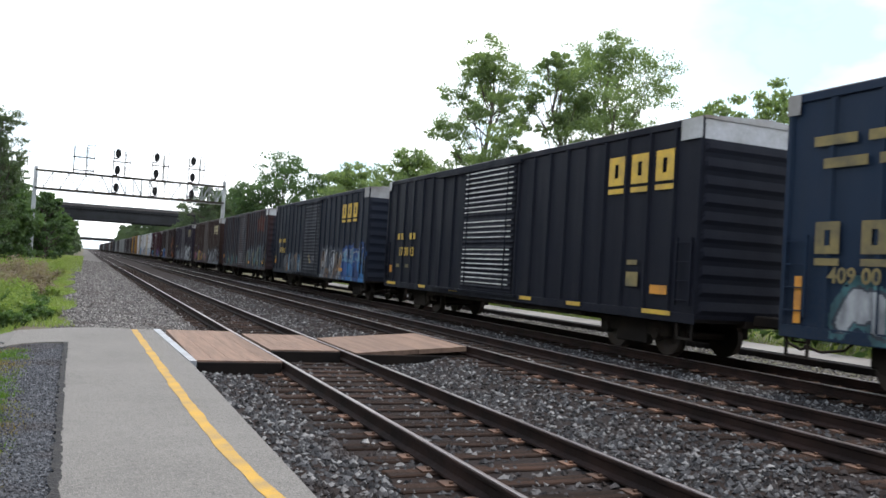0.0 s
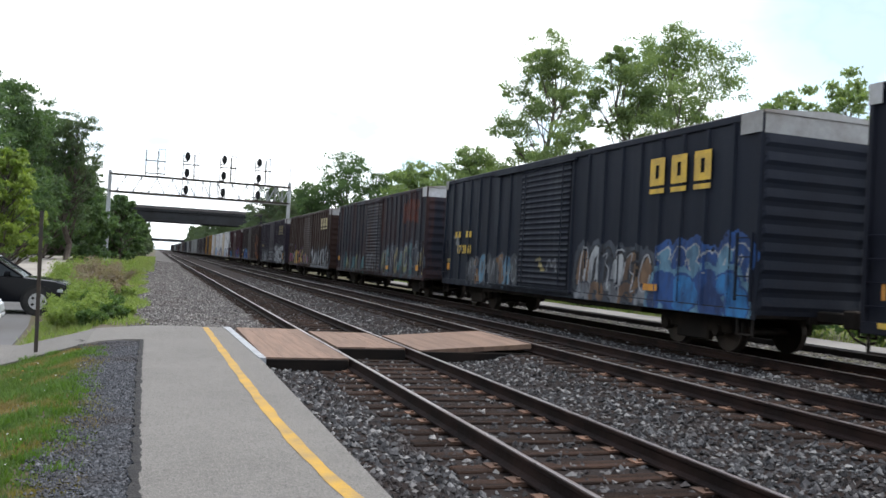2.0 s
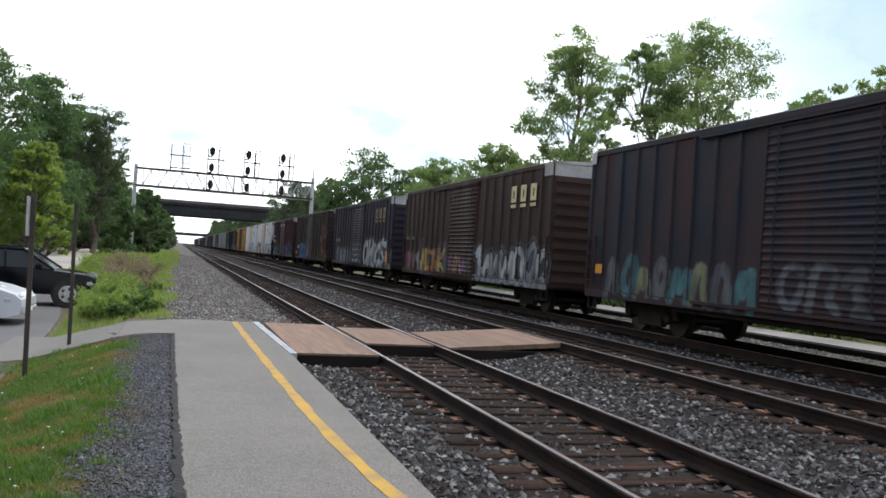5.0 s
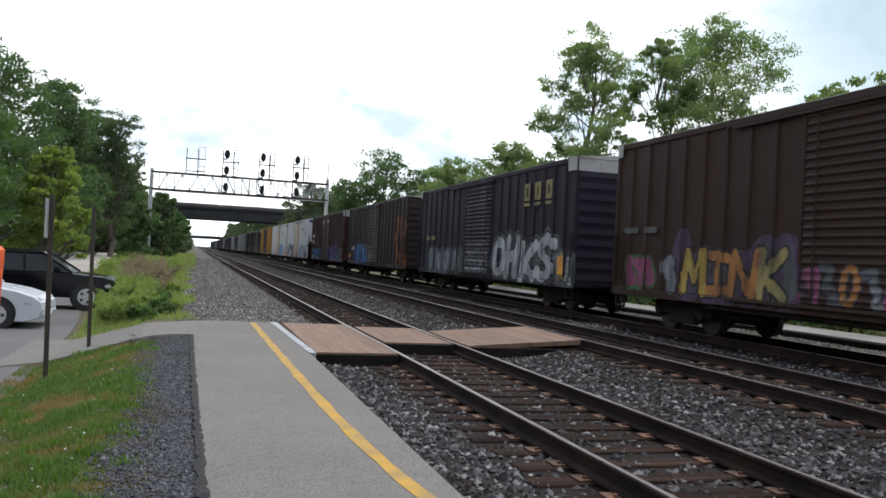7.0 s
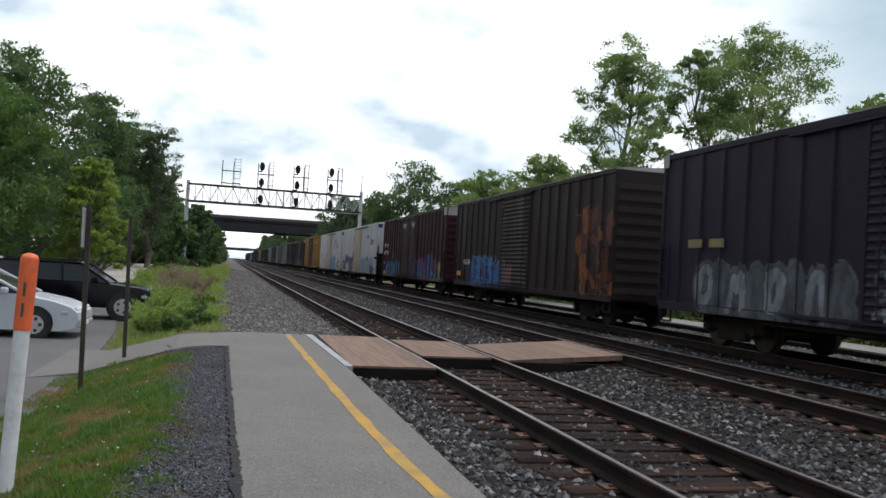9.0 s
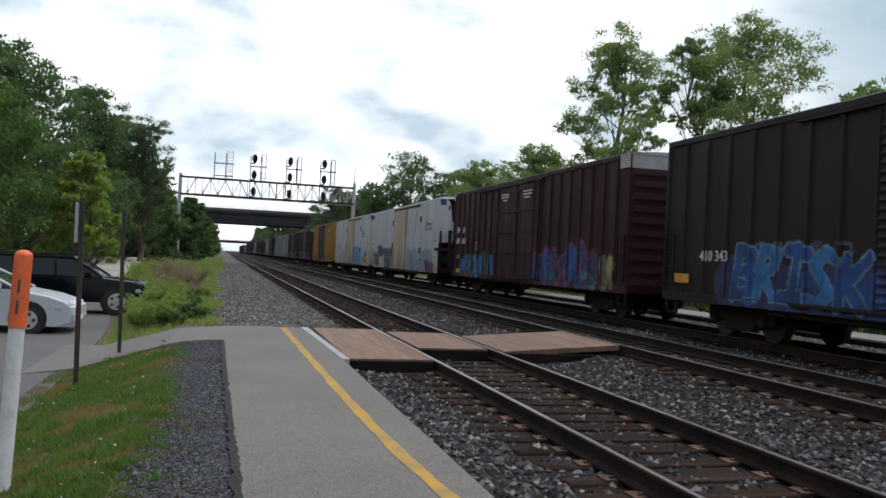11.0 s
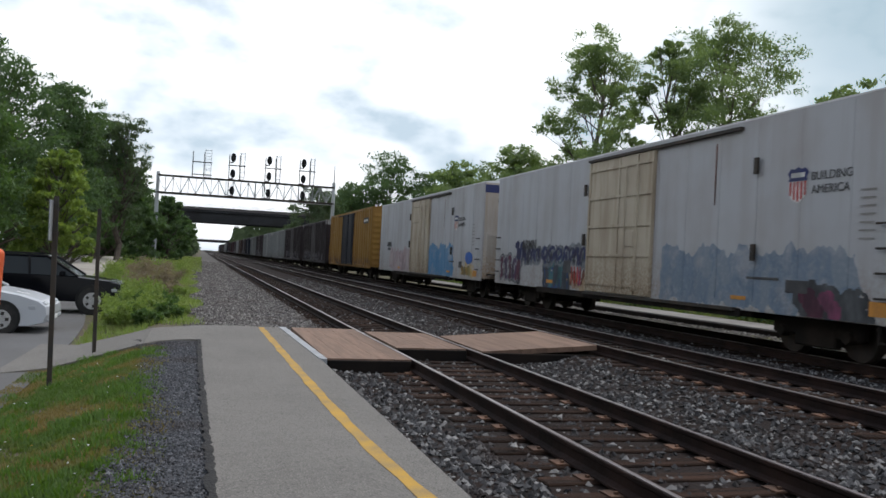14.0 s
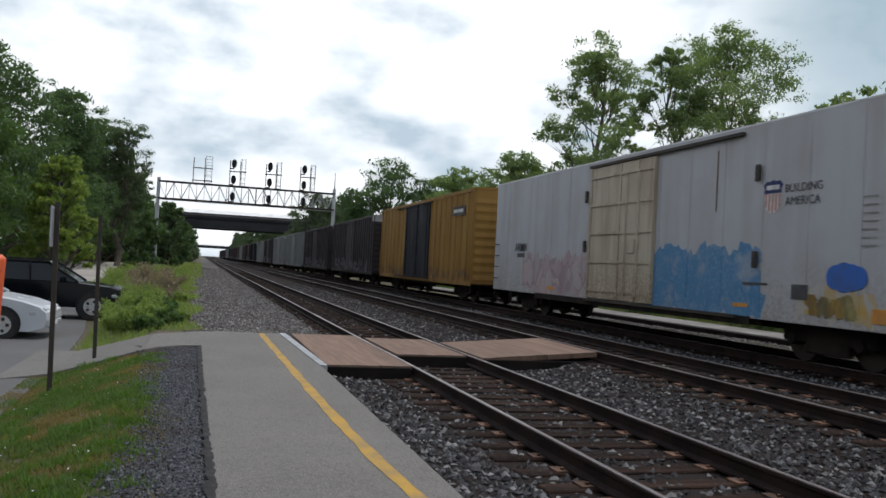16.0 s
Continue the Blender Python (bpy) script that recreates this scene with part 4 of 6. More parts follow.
        part("engine", boxes((-0.6, 0.9, y + 0.3, y + 0.98, 1.86, 2.38), bevel=0.06), M["wheel"], car, "grimy engine block")
        part("end_platform", boxes((-1.45, 1.45, y - 0.1, y + 1.0, 0.96, 1.04)), M["under"], car)
        part("ledge", boxes((-SIDE - 0.1, -0.95, y - 0.12, y + 0.3, 1.95, 2.1), bevel=0.01), M["under"], car)
        part("corner_post", boxes((-SIDE + 0.1, -SIDE + 0.18, y - 0.1, y - 0.03, 1.0, 3.0), bevel=0.01), M["under"], car)
        part("corner_post", boxes((-0.98, -0.82, y - 0.12, y - 0.02, 1.0, 3.05), bevel=0.02), M["under"], car)
        for x in (0.5, 1.4):
            part("guard_rail", tube(bmesh.new(), (x, y - 0.05, 1.06), (x, y - 0.05, 2.95), 0.025, None, 6), M["under"], car)
        for z in (1.5, 2.0, 2.95):
            part("guard_rail", tube(bmesh.new(), (-0.9, y - 0.05, z), (1.42, y - 0.05, z), 0.025, None, 6), M["under"], car)
        part("end_header", boxes((-SIDE + 0.062, -1.14, y - 0.006, y - 0.002, top - 0.36, top - 0.05)), M["mark_blue"], car, "blue header band")
    else:
        part("front_end", boxes((-SIDE + 0.061, SIDE - 0.061, -h + 0.002, -h + 0.06, SILL, top)), END_CREAM, car, "rust-stained cream end sheet")
        for x in (-0.6, 0.3):
            part("end_stiffener", boxes((x - 0.05, x + 0.05, -h - 0.06, -h, SILL, 2.5), bevel=0.01), END_CREAM, car)
        part("end_platform", boxes((-1.3, 1.3, -h - 0.4, -h - 0.062, 1.0, 1.05)), M["steel_dark"], car)
        part("end_header", boxes((-SIDE + 0.03, SIDE - 0.03, -h - 0.012, -h - 0.004, top - 0.42, top - 0.1)), M["mark_blue"], car, "blue header band")
        text_mesh("lettering", "EXCESS HEIGHT CAR", 0.2, M["mark_dark"], car, pose(0, -h - 0.006, top - 0.75, 90, 0, 0))
        ladder(car, -SIDE + 0.15, -h - 0.12, 0.45, 0.95, 2.6, 5, END_CREAM, "x")
        tubew = bmesh.new()
        tube(tubew, (-0.3, -h - 0.2, 2.0), (-0.3, -h - 0.26, 2.0), 0.28, 0.28, 18)
        part("brake_wheel", tubew, M["steel_dark"], car)
    for y in (-h + 0.15, h - 0.6):
        for k in range(4):
            part("grab_iron", tube(bmesh.new(), (-SIDE - 0.07, y, 1.2 + 0.42 * k), (-SIDE - 0.07, y + 0.45, 1.2 + 0.42 * k), 0.022, None, 5), M["steel_dark"], car)
    underframe(car, L, wheels, True)
    return car


# ---- sprayed pieces on the car sides ----
GLYPH = {
    "M": [[(0, 0), (0.1, 1), (0.5, 0.3), (0.88, 1), (1, 0)]],
    "I": [[(0.5, 0), (0.5, 1)], [(0.1, 0.97), (0.9, 0.9)], [(0.1, 0.02), (0.9, 0.05)]],
    "N": [[(0, 0), (0.08, 1), (0.85, 0.05), (1, 1)]],
    "K": [[(0.1, 0), (0.1, 1)], [(0.95, 1), (0.2, 0.45), (1, 0)]],
    "O": [[(0.5 + 0.42 * math.cos(a * 0.524), 0.5 + 0.48 * math.sin(a * 0.524)) for a in range(13)]],
    "H": [[(0.1, 0), (0.1, 1)], [(0.9, 0), (0.9, 1)], [(0.1, 0.45), (0.9, 0.55)]],
    "S": [[(0.95, 0.88), (0.5, 1), (0.1, 0.76), (0.5, 0.5), (0.9, 0.25), (0.5, 0), (0.05, 0.1)]],
    "B": [[(0.1, 0), (0.1, 1), (0.75, 0.92), (0.72, 0.6), (0.15, 0.52), (0.88, 0.44), (0.85, 0.08), (0.1, 0)]],
    "R": [[(0.1, 0), (0.1, 1), (0.82, 0.9), (0.75, 0.58), (0.15, 0.5), (0.95, 0)]],
}


def squiggle(rng):
    """An abstract bent stroke in a unit box, for paint that spells nothing."""
    kind = rng.integers(0, 4)
    j = rng.uniform(-0.12, 0.12, 16)
    if kind == 0:
        pts = [(0.1 + j[0], 0.0), (0.15 + j[1], 0.95 + j[2]), (0.8 + j[3], 0.8 + j[4]), (0.7 + j[5], 0.3 + j[6]), (0.95, 0.05 + j[7])]
    elif kind == 1:
        pts = [(0.5 + (0.42 + j[k % 8] * 0.6) * math.cos(k * 0.7 + 1 + j[9] * 5), 0.5 + (0.46 + j[(k + 3) % 8] * 0.6) * math.sin(k * 0.7 + 1 + j[9] * 5)) for k in range(9)]
    elif kind == 2:
        pts = [(0.0, 0.85 + j[0]), (0.55 + j[1], 1.0 + j[2]), (0.3 + j[3], 0.5 + j[4]), (0.85 + j[5], 0.45 + j[6]), (0.5 + j[7], 0.0), (1.0, 0.1 + j[8])]
    else:
        pts = [(0.05, 0.1 + j[0]), (0.3 + j[1], 0.9 + j[2]), (0.5 + j[3], 0.15 + j[4]), (0.75 + j[5], 1.0 + j[6]), (0.95, 0.0 + j[7])]
    return [pts]


def skin_depth(car, y, z):
    """How far the side stands proud of its sheet at y, z: ribs, sill and door."""
    if car.name not in SKIN:
        return 0.010 + 0 * y
    posts, door, top, style = SKIN[car.name]
    d = np.abs(y[:, None] - posts[None]).min(1)
    out = np.interp(d, (0.04, 0.065), (0.055, 0.0))
    out = np.where(z < SILL + 0.1, 0.035, out)
    k = (z - SILL - 0.12) / ((top - 0.42 - SILL) / 66)
    ridge = np.interp(np.mod(k, 3), (0, 1, 2, 3), (0.055, 0.055, 0.088, 0.055)) if style == "ridged" else 0.104 + 0 * k
    return np.where((y > door[0]) & (y < door[1]) & (z > SILL + 0.1), ridge, out)


def sprayed(car, y, width, z0, height, word, fills, line=None, cloud=None, weight=0.13, edge=0.06, haze=0.22, slant=0.12, seed=1, lift=0.004, cell=0.03, label="sprayed paint piece"):
    """A sprayed piece that starts at local y and runs towards -y, laid over the ribs of the side. word: letters, or a count of abstract shapes."""
    rng = np.random.default_rng(seed)
    shapes = [GLYPH[c] for c in word] if isinstance(word, str) else [squiggle(rng) for _ in range(word)]
    segs, owner = [], []
    pitch = width / len(shapes)
    for i, strokes in enumerate(shapes):
        w, hgt, dz = pitch * rng.uniform(0.78, 0.98), height * rng.uniform(0.85, 1.0), height * rng.uniform(0, 0.1)
        for pts in strokes:
            pp = np.array(pts)
            if len(pp) > 2 and not isinstance(word, str):           # round the bends off
                for _ in range(2):
                    q = np.concatenate([pp[:1], np.stack([0.75 * pp[:-1] + 0.25 * pp[1:], 0.25 * pp[:-1] + 0.75 * pp[1:]], 1).reshape(-1, 2), pp[-1:]])
                    pp = q
            uu, vv = pitch * (i + 0.08) + pp[:, 0] * w + slant * pp[:, 1] * height, z0 + dz + pp[:, 1] * hgt
            for a in range(len(pp) - 1):
                segs.append((uu[a], vv[a], uu[a + 1], vv[a + 1]))
                owner.append(i)
    segs, owner = np.array(segs), np.array(owner)
    pad = weight + edge + (haze if cloud else 0) + 0.05
    u = np.arange(-pad, width + pad + slant * height, cell)
    v = np.arange(max(SILL - 0.08, z0 - pad), z0 + height * 1.1 + pad, cell)
    U, V = np.meshgrid(u + cell / 2, v + cell / 2)
    P0 = np.stack([U.ravel(), V.ravel()], 1)
    a, b = segs[:, :2], segs[:, 2:]
    ab = b - a
    f = np.clip(((P0[:, None] - a) * ab).sum(-1) / np.maximum((ab ** 2).sum(-1), 1e-6), 0, 1)
    dist = np.linalg.norm(P0[:, None] - a - f[..., None] * ab, axis=-1)
    near = dist.argmin(1)
    d = dist.min(1)
    wob = np.array([noise.noise(Vector((p[0] * 1.7 + seed, p[1] * 1.7, 2.0))) for p in P0])
    fine = np.array([noise.noise(Vector((p[0] * 7 + seed, p[1] * 7, 5.0))) for p in P0])
    wt = weight * (1 + 0.5 * wob)
    pick = np.full(len(d), -1)
    if cloud:
        pick[d < wt + edge + haze * (1 + 0.9 * wob + 0.5 * fine)] = len(fills) + 1
    if line:
        pick[d < wt + edge * (1 + 0.5 * fine)] = len(fills)
    inside = d < wt
    pick[inside] = (owner[near] % len(fills))[inside]
    pick[(fine > 0.52) & ~inside] = -1
    nu = len(u)
    ids = np.nonzero(pick >= 0)[0]
    r, c = ids // nu, ids % nu
    corner = np.stack([r * (nu + 1) + c, r * (nu + 1) + c + 1, (r + 1) * (nu + 1) + c + 1, (r + 1) * (nu + 1) + c], 1)
    used, inv = np.unique(corner, return_inverse=True)
    vy, vz = y - (used % (nu + 1)) * cell - u[0], v[0] + (used // (nu + 1)) * cell
    vx = -SIDE - skin_depth(car, vy, vz) - lift
    me = as_mesh("sprayed_paint", np.stack([vx, vy, vz], 1).tolist(), inv.reshape(-1, 4).tolist())
    for m in (*fills, line or fills[0], cloud or fills[0]):
        me.materials.append(m)
    me.polygons.foreach_set("material_index", pick[ids].astype(np.int32))
    ob = new("sprayed_paint", me)
    ob.parent = car
    return tagged(ob, label)


SPRAY_TINTS = {
    "white": ((0.36, 0.374, 0.389), (0.238, 0.252, 0.274)), "silver": ((0.198, 0.211, 0.231), (0.125, 0.132, 0.152)), "ash": ((0.078, 0.084, 0.09), (0.048, 0.051, 0.06)), "black": ((0.01, 0.01, 0.013), (0.018, 0.017, 0.02)),
    "tan": ((0.18, 0.108, 0.06), (0.12, 0.072, 0.048)), "sky": ((0.112, 0.231, 0.322), (0.07, 0.154, 0.252)), "deep": ((0.017, 0.068, 0.221), (0.013, 0.043, 0.153)), "blue": ((0.024, 0.16, 0.384), (0.024, 0.104, 0.272)),
    "teal": ((0.048, 0.136, 0.152), (0.032, 0.088, 0.104)), "olive": ((0.158, 0.165, 0.083), (0.105, 0.112, 0.068)), "straw": ((0.27, 0.225, 0.083), (0.188, 0.15, 0.068)), "gold": ((0.35, 0.252, 0.056), (0.294, 0.175, 0.042)),
    "amber": ((0.322, 0.14, 0.035), (0.238, 0.098, 0.035)), "plum": ((0.066, 0.033, 0.083), (0.05, 0.028, 0.055)), "pink": ((0.238, 0.056, 0.126), (0.154, 0.042, 0.091)), "leaf": ((0.035, 0.09, 0.03), (0.03, 0.065, 0.03)),
    "night": ((0.02, 0.03, 0.1), (0.035, 0.025, 0.08)), "wine": ((0.1, 0.02, 0.045), (0.07, 0.018, 0.04)), "slate": ((0.05, 0.06, 0.08), (0.035, 0.04, 0.055)), "rust": ((0.16, 0.05, 0.025), (0.1, 0.035, 0.022)),
}
SP = {key: worn("aerosol_" + key, a, tuple(0.6 * v for v in b), 2.6, 11, 0.75, bump=0.1, streak=(1, 1, 0.5)) for key, (a, b) in SPRAY_TINTS.items()}

# ---- the train ----
NAVY, NAVY_D = (0.008, 0.010, 0.018), (0.018, 0.018, 0.023)
SLATE, SLATE_D = (0.013, 0.017, 0.028), (0.026, 0.027, 0.033)
BROWN, BROWN_D = (0.033, 0.019, 0.016), (0.055, 0.034, 0.027)
MAROON, MAROON_D = (0.030, 0.011, 0.014), (0.042, 0.022, 0.022)
WHITE, WHITE_D = (0.42, 0.43, 0.45), (0.26, 0.21, 0.17)
BLK = (0.012, 0.012, 0.014)

P = {
    0: car_paint("blue_car_paint", (0.013, 0.026, 0.052), (0.03, 0.037, 0.05)),
    1: car_paint("navy_car_paint", NAVY, NAVY_D, streaks=0.35),
    2: car_paint("slate_tagged_paint", SLATE, SLATE_D),
    3: car_paint("slate_patchy_paint", (0.018, 0.021, 0.031), (0.075, 0.034, 0.024), [(-7.6, -5.2, 3.2, 4.2, (0.085, 0.03, 0.023), (0.10, 0.032, 0.024), (0.07, 0.03, 0.027))], streaks=0.75),
    4: car_paint("brown_tagged_paint", BROWN, BROWN_D),
    5: car_paint("dark_violet_tagged_paint", (0.019, 0.015, 0.025), (0.036, 0.028, 0.034)),
    6: car_paint("brown_dark_paint", (0.022, 0.016, 0.016), (0.036, 0.025, 0.023), [(-8.7, -6, 1.0, 3.6, (0.24, 0.09, 0.03), (0.1, 0.04, 0.03), BROWN)]),
    7: car_paint("maroon_paint", MAROON, MAROON_D, streaks=0.3),
    8: car_paint("white_reefer_paint", WHITE, WHITE_D, [(-8.6, -2.2, 0.8, 2.05, (0.13, 0.18, 0.25), (0.2, 0.24, 0.29), (0.16, 0.21, 0.28), True), (1.7, 3.3, 0.8, 1.2, (0.3, 0.15, 0.06), (0.36, 0.26, 0.16), (0.3, 0.2, 0.1), True)], 0.5, 0.3, 0.7),
    9: car_paint("white_tagged_reefer_paint", WHITE, WHITE_D, [(-6.0, -1.4, 0.75, 2.25, (0.06, 0.19, 0.36), (0.08, 0.21, 0.37), (0.07, 0.20, 0.36), True), (2.0, 7.0, 0.8, 2.0, (0.36, 0.26, 0.27), (0.42, 0.33, 0.33), (0.28, 0.21, 0.23), True), (-10, -7, 0.9, 1.4, (0.46, 0.30, 0.06), (0.42, 0.38, 0.32), (0.42, 0.4, 0.36))], 0.5, 0.3, 0.7),
    10: car_paint("yellow_box_paint", (0.27, 0.155, 0.04), (0.17, 0.085, 0.035), [(-9, 9, 1.0, 1.35, (0.1, 0.07, 0.05), (0.16, 0.09, 0.05), (0.2, 0.12, 0.06))]),
    11: car_paint("dark_brown_far_paint", (0.03, 0.024, 0.026), (0.05, 0.04, 0.04), [(-7, 7, 1.0, 1.7, (0.2, 0.2, 0.22), (0.1, 0.09, 0.1), BLK)]),
    12: car_paint("grey_far_paint", (0.17, 0.18, 0.18), (0.12, 0.11, 0.10)),
}
DOOR_CREAM = car_paint("cream_plug_door", (0.47, 0.42, 0.335), (0.22, 0.15, 0.095), streaks=0.7, grime=0.9)
END_CREAM = car_paint("cream_end_sheet", (0.52, 0.50, 0.46), (0.30, 0.19, 0.11), streaks=0.6, grime=1.0)
DOOR_NAVY = car_paint("navy_plug_door", (0.012, 0.013, 0.022), (0.03, 0.03, 0.034))

WHEELS = []
CARS = []                               # (car, y of its centre at the start)


def place(car, front, rear):
    CARS.append((car, (front + rear) / 2))


def build_train():
    def box_at(front, rear, label, paint, **more):
        c = boxcar(label, rear - front, paint, wheels=WHEELS, **more)
        place(c, front, rear)
        return c

    c = box_at(-7.7, 10.06, "blue weathered boxcar with faded yellow markings", P[0], door=(-1.6, 1.6), band=M["end_grey"])
    side_bars(c, [(7.5, 8.3, 3.8, 3.96), (6.4, 7.3, 3.8, 3.96), (7.3, 8.1, 3.44, 3.6), (6.4, 7.1, 3.44, 3.6)], M["mark_pale"])
    letters_block(c, 7.97, 2.36, M["mark_pale"], 3, 0.85, 0.46, 0.5)
    side_text(c, "409 00", 7.45, 1.77, 0.34, M["mark_pale"], 0.008)
    side_bars(c, [(8.42, 8.56, 1.0, 1.75)], M["mark_orange"])
    sprayed(c, 7.75, 1.5, 1.0, 0.6, 2, [SP["white"], SP["teal"]], SP["slate"], SP["teal"], 0.15, 0.05, 0.1, seed=3)
    sprayed(c, 5.9, 3.6, 0.95, 0.8, 4, [SP["teal"], SP["sky"]], SP["white"], SP["slate"], 0.15, 0.05, 0.1, seed=4)

    c = box_at(12.13, 29.65, "navy boxcar with yellow markings and glints painted on its door", P[1], door=(-1.45, 1.75), band=M["end_white"],
               lines=[(1.2, 2.15, 8), (2.5, 2.95, 4), (3.25, 4.4, 9)])
    letters_block(c, -6.06, 3.86, M["mark_yellow"])
    side_bars(c, [(-7.95, -7.42, 1.28, 1.46), (7.95, 8.35, 1.3, 1.55)], M["mark_orange"])
    side_bars(c, [(-8.1, -7.2, 0.88, 0.97), (7.5, 8.4, 0.86, 0.95), (4.6, 5.2, 0.86, 0.95), (2.0, 2.6, 0.86, 0.95), (-2.6, -2.0, 0.86, 0.95), (-4.9, -4.3, 0.86, 0.95)], M["mark_yellow"])
    side_bars(c, [(y, y + 0.2, 2.5, 2.72) for y in (7.3, 6.95, 6.1, 5.75)], M["mark_yellow"])
    side_text(c, "17 30 13", 6.55, 2.05, 0.42, M["mark_yellow"], 0.008)
    side_bars(c, [(6.3, 6.6, 1.5, 1.62), (7.2, 7.5, 1.5, 1.62), (-7.0, -6.6, 1.4, 1.7), (-6.95, -6.6, 1.85, 1.95)], M["mark_pale"])

    c = box_at(32.1, 50.0, "slate-grey boxcar with yellow markings and blue spray paint", P[2], door=(-1.4, 1.75), band=M["end_grey"])
    letters_block(c, -5.56, 3.82, M["mark_yellow"])
    side_bars(c, [(y, y + 0.2, 2.5, 2.72) for y in (7.4, 7.05, 6.3, 5.95)], M["mark_yellow"])
    side_text(c, "17 28 61", 6.6, 2.05, 0.42, M["mark_yellow"], 0.008)
    side_bars(c, [(-5.75, -5.2, 1.15, 1.3), (8.1, 8.5, 1.3, 1.55)], M["mark_orange"])
    side_bars(c, [(8.05, 8.45, 1.6, 1.72)], M["mark_pale"])
    sprayed(c, -1.85, 3.5, 0.95, 1.1, 6, [SP["tan"], SP["white"], SP["slate"], SP["white"], SP["tan"]], SP["black"], SP["slate"], 0.11, 0.06, 0.14, seed=24)
    sprayed(c, -1.95, 3.4, 1.0, 1.15, 6, [SP["white"]], None, None, 0.022, 0.03, seed=30, lift=0.010, cell=0.025)
    sprayed(c, -1.9, 3.6, 0.85, 0.35, 5, [SP["silver"], SP["tan"]], SP["slate"], None, 0.12, 0.05, seed=29, lift=0.008)
    sprayed(c, -5.55, 3.0, 1.45, 0.7, 6, [SP["sky"], SP["deep"]], SP["white"], SP["deep"], 0.10, 0.035, 0.16, slant=0.4, seed=25)
    sprayed(c, -5.5, 3.1, 0.9, 0.55, 4, [SP["deep"], SP["blue"]], SP["deep"], SP["sky"], 0.2, 0.05, 0.12, seed=26, lift=0.008)
    sprayed(c, 6.3, 4.3, 0.95, 0.85, 8, [SP["ash"], SP["tan"], SP["sky"], SP["ash"]], SP["slate"], None, 0.12, 0.05, seed=27)
    sprayed(c, 6.3, 4.3, 0.95, 0.95, 8, [SP["silver"]], None, None, 0.022, 0.03, seed=32, lift=0.008, cell=0.025)
    sprayed(c, 8.0, 0.9, 2.0, 0.6, 1, [SP["silver"]], SP["ash"], None, 0.07, 0.03, seed=28)
    sprayed(c, 0.6, 1.4, 1.45, 0.4, 2, [SP["straw"], SP["silver"]], None, None, 0.05, 0.03, seed=31)

    c = box_at(52.45, 70.1, "grey and rust boxcar with green and yellow spray paint", P[3], door=(-1.55, 1.57), band=M["end_white"])
    side_bars(c, [(-8.3, -7.75, 1.15, 1.38), (-3.3, -2.85, 1.1, 1.28), (7.9, 8.3, 1.4, 1.65)], M["mark_orange"])
    sprayed(c, -1.75, 6.8, 0.92, 1.3, 9, [SP["olive"], SP["teal"], SP["slate"], SP["straw"], SP["teal"]], SP["slate"], SP["slate"], 0.12, 0.05, 0.1, seed=33)
    sprayed(c, -1.9, 6.5, 1.1, 1.2, 9, [SP["silver"]], None, None, 0.03, 0.03, seed=33, lift=0.008, cell=0.025)
    sprayed(c, 7.8, 6.0, 0.9, 0.9, 8, [SP["ash"], SP["teal"], SP["olive"]], SP["slate"], None, 0.12, 0.04, seed=35)
    sprayed(c, 1.2, 2.4, 0.95, 0.9, 3, [SP["ash"]], SP["slate"], None, 0.08, 0.03, seed=36)

    c = box_at(72.6, 89.85, "brown boxcar with pale lettering sprayed along its foot", P[4], door=(-1.84, 1.4), band=M["end_grey"])
    letters_block(c, -5.6, 3.85, M["spray_pale"], 3, 0.82, 0.45, 0.55)
    sprayed(c, 5.75, 4.2, 1.0, 1.0, 6, [SP["plum"], SP["slate"], SP["ash"]], None, SP["plum"], 0.13, 0.05, 0.12, seed=41)
    sprayed(c, 5.4, 3.5, 0.95, 0.95, "MINK", [SP["gold"], SP["amber"], SP["amber"], SP["straw"]], SP["black"], None, 0.105, 0.06, slant=0.05, seed=42, lift=0.010)
    sprayed(c, 8.0, 1.3, 1.1, 0.55, 3, [SP["pink"]], None, SP["leaf"], 0.13, 0.03, 0.06, seed=43)
    sprayed(c, 6.3, 0.6, 1.0, 0.7, 1, [SP["silver"]], SP["ash"], None, 0.13, 0.05, seed=44)
    sprayed(c, 1.5, 3.0, 0.95, 0.8, 6, [SP["pink"], SP["ash"], SP["amber"], SP["silver"]], SP["slate"], None, 0.06, 0.03, seed=45)
    sprayed(c, -1.85, 6.6, 0.95, 1.15, 7, [SP["white"], SP["white"], SP["silver"]], SP["black"], SP["slate"], 0.14, 0.08, 0.08, slant=0.25, seed=46)
    sprayed(c, -1.75, 6.8, 0.80, 0.15, 9, [SP["silver"]], None, None, 0.10, 0.04, seed=47, lift=0.007)
    side_bars(c, [(7.4, 8.1, 2.35, 2.5), (6.5, 7.1, 2.35, 2.5)], M["mark_dark"])

    c = box_at(92.35, 110.1, "dark violet boxcar with big white spray-painted letters", P[5], door=(-1.53, 1.63), band=M["end_grey"])
    letters_block(c, -5.1, 3.85, M["mark_pale"], 3, 0.9, 0.5, 0.6)
    sprayed(c, -1.7, 5.6, 0.95, 1.25, "OHKS", [SP["white"]], SP["black"], SP["ash"], 0.20, 0.07, 0.07, seed=52, lift=0.010)
    sprayed(c, -7.2, 1.5, 0.9, 0.95, 3, [SP["silver"], SP["straw"], SP["white"]], SP["slate"], SP["ash"], 0.12, 0.05, 0.1, seed=53)
    sprayed(c, 7.2, 5.2, 0.9, 1.0, 8, [SP["silver"], SP["ash"]], SP["slate"], SP["ash"], 0.12, 0.06, 0.08, seed=54)
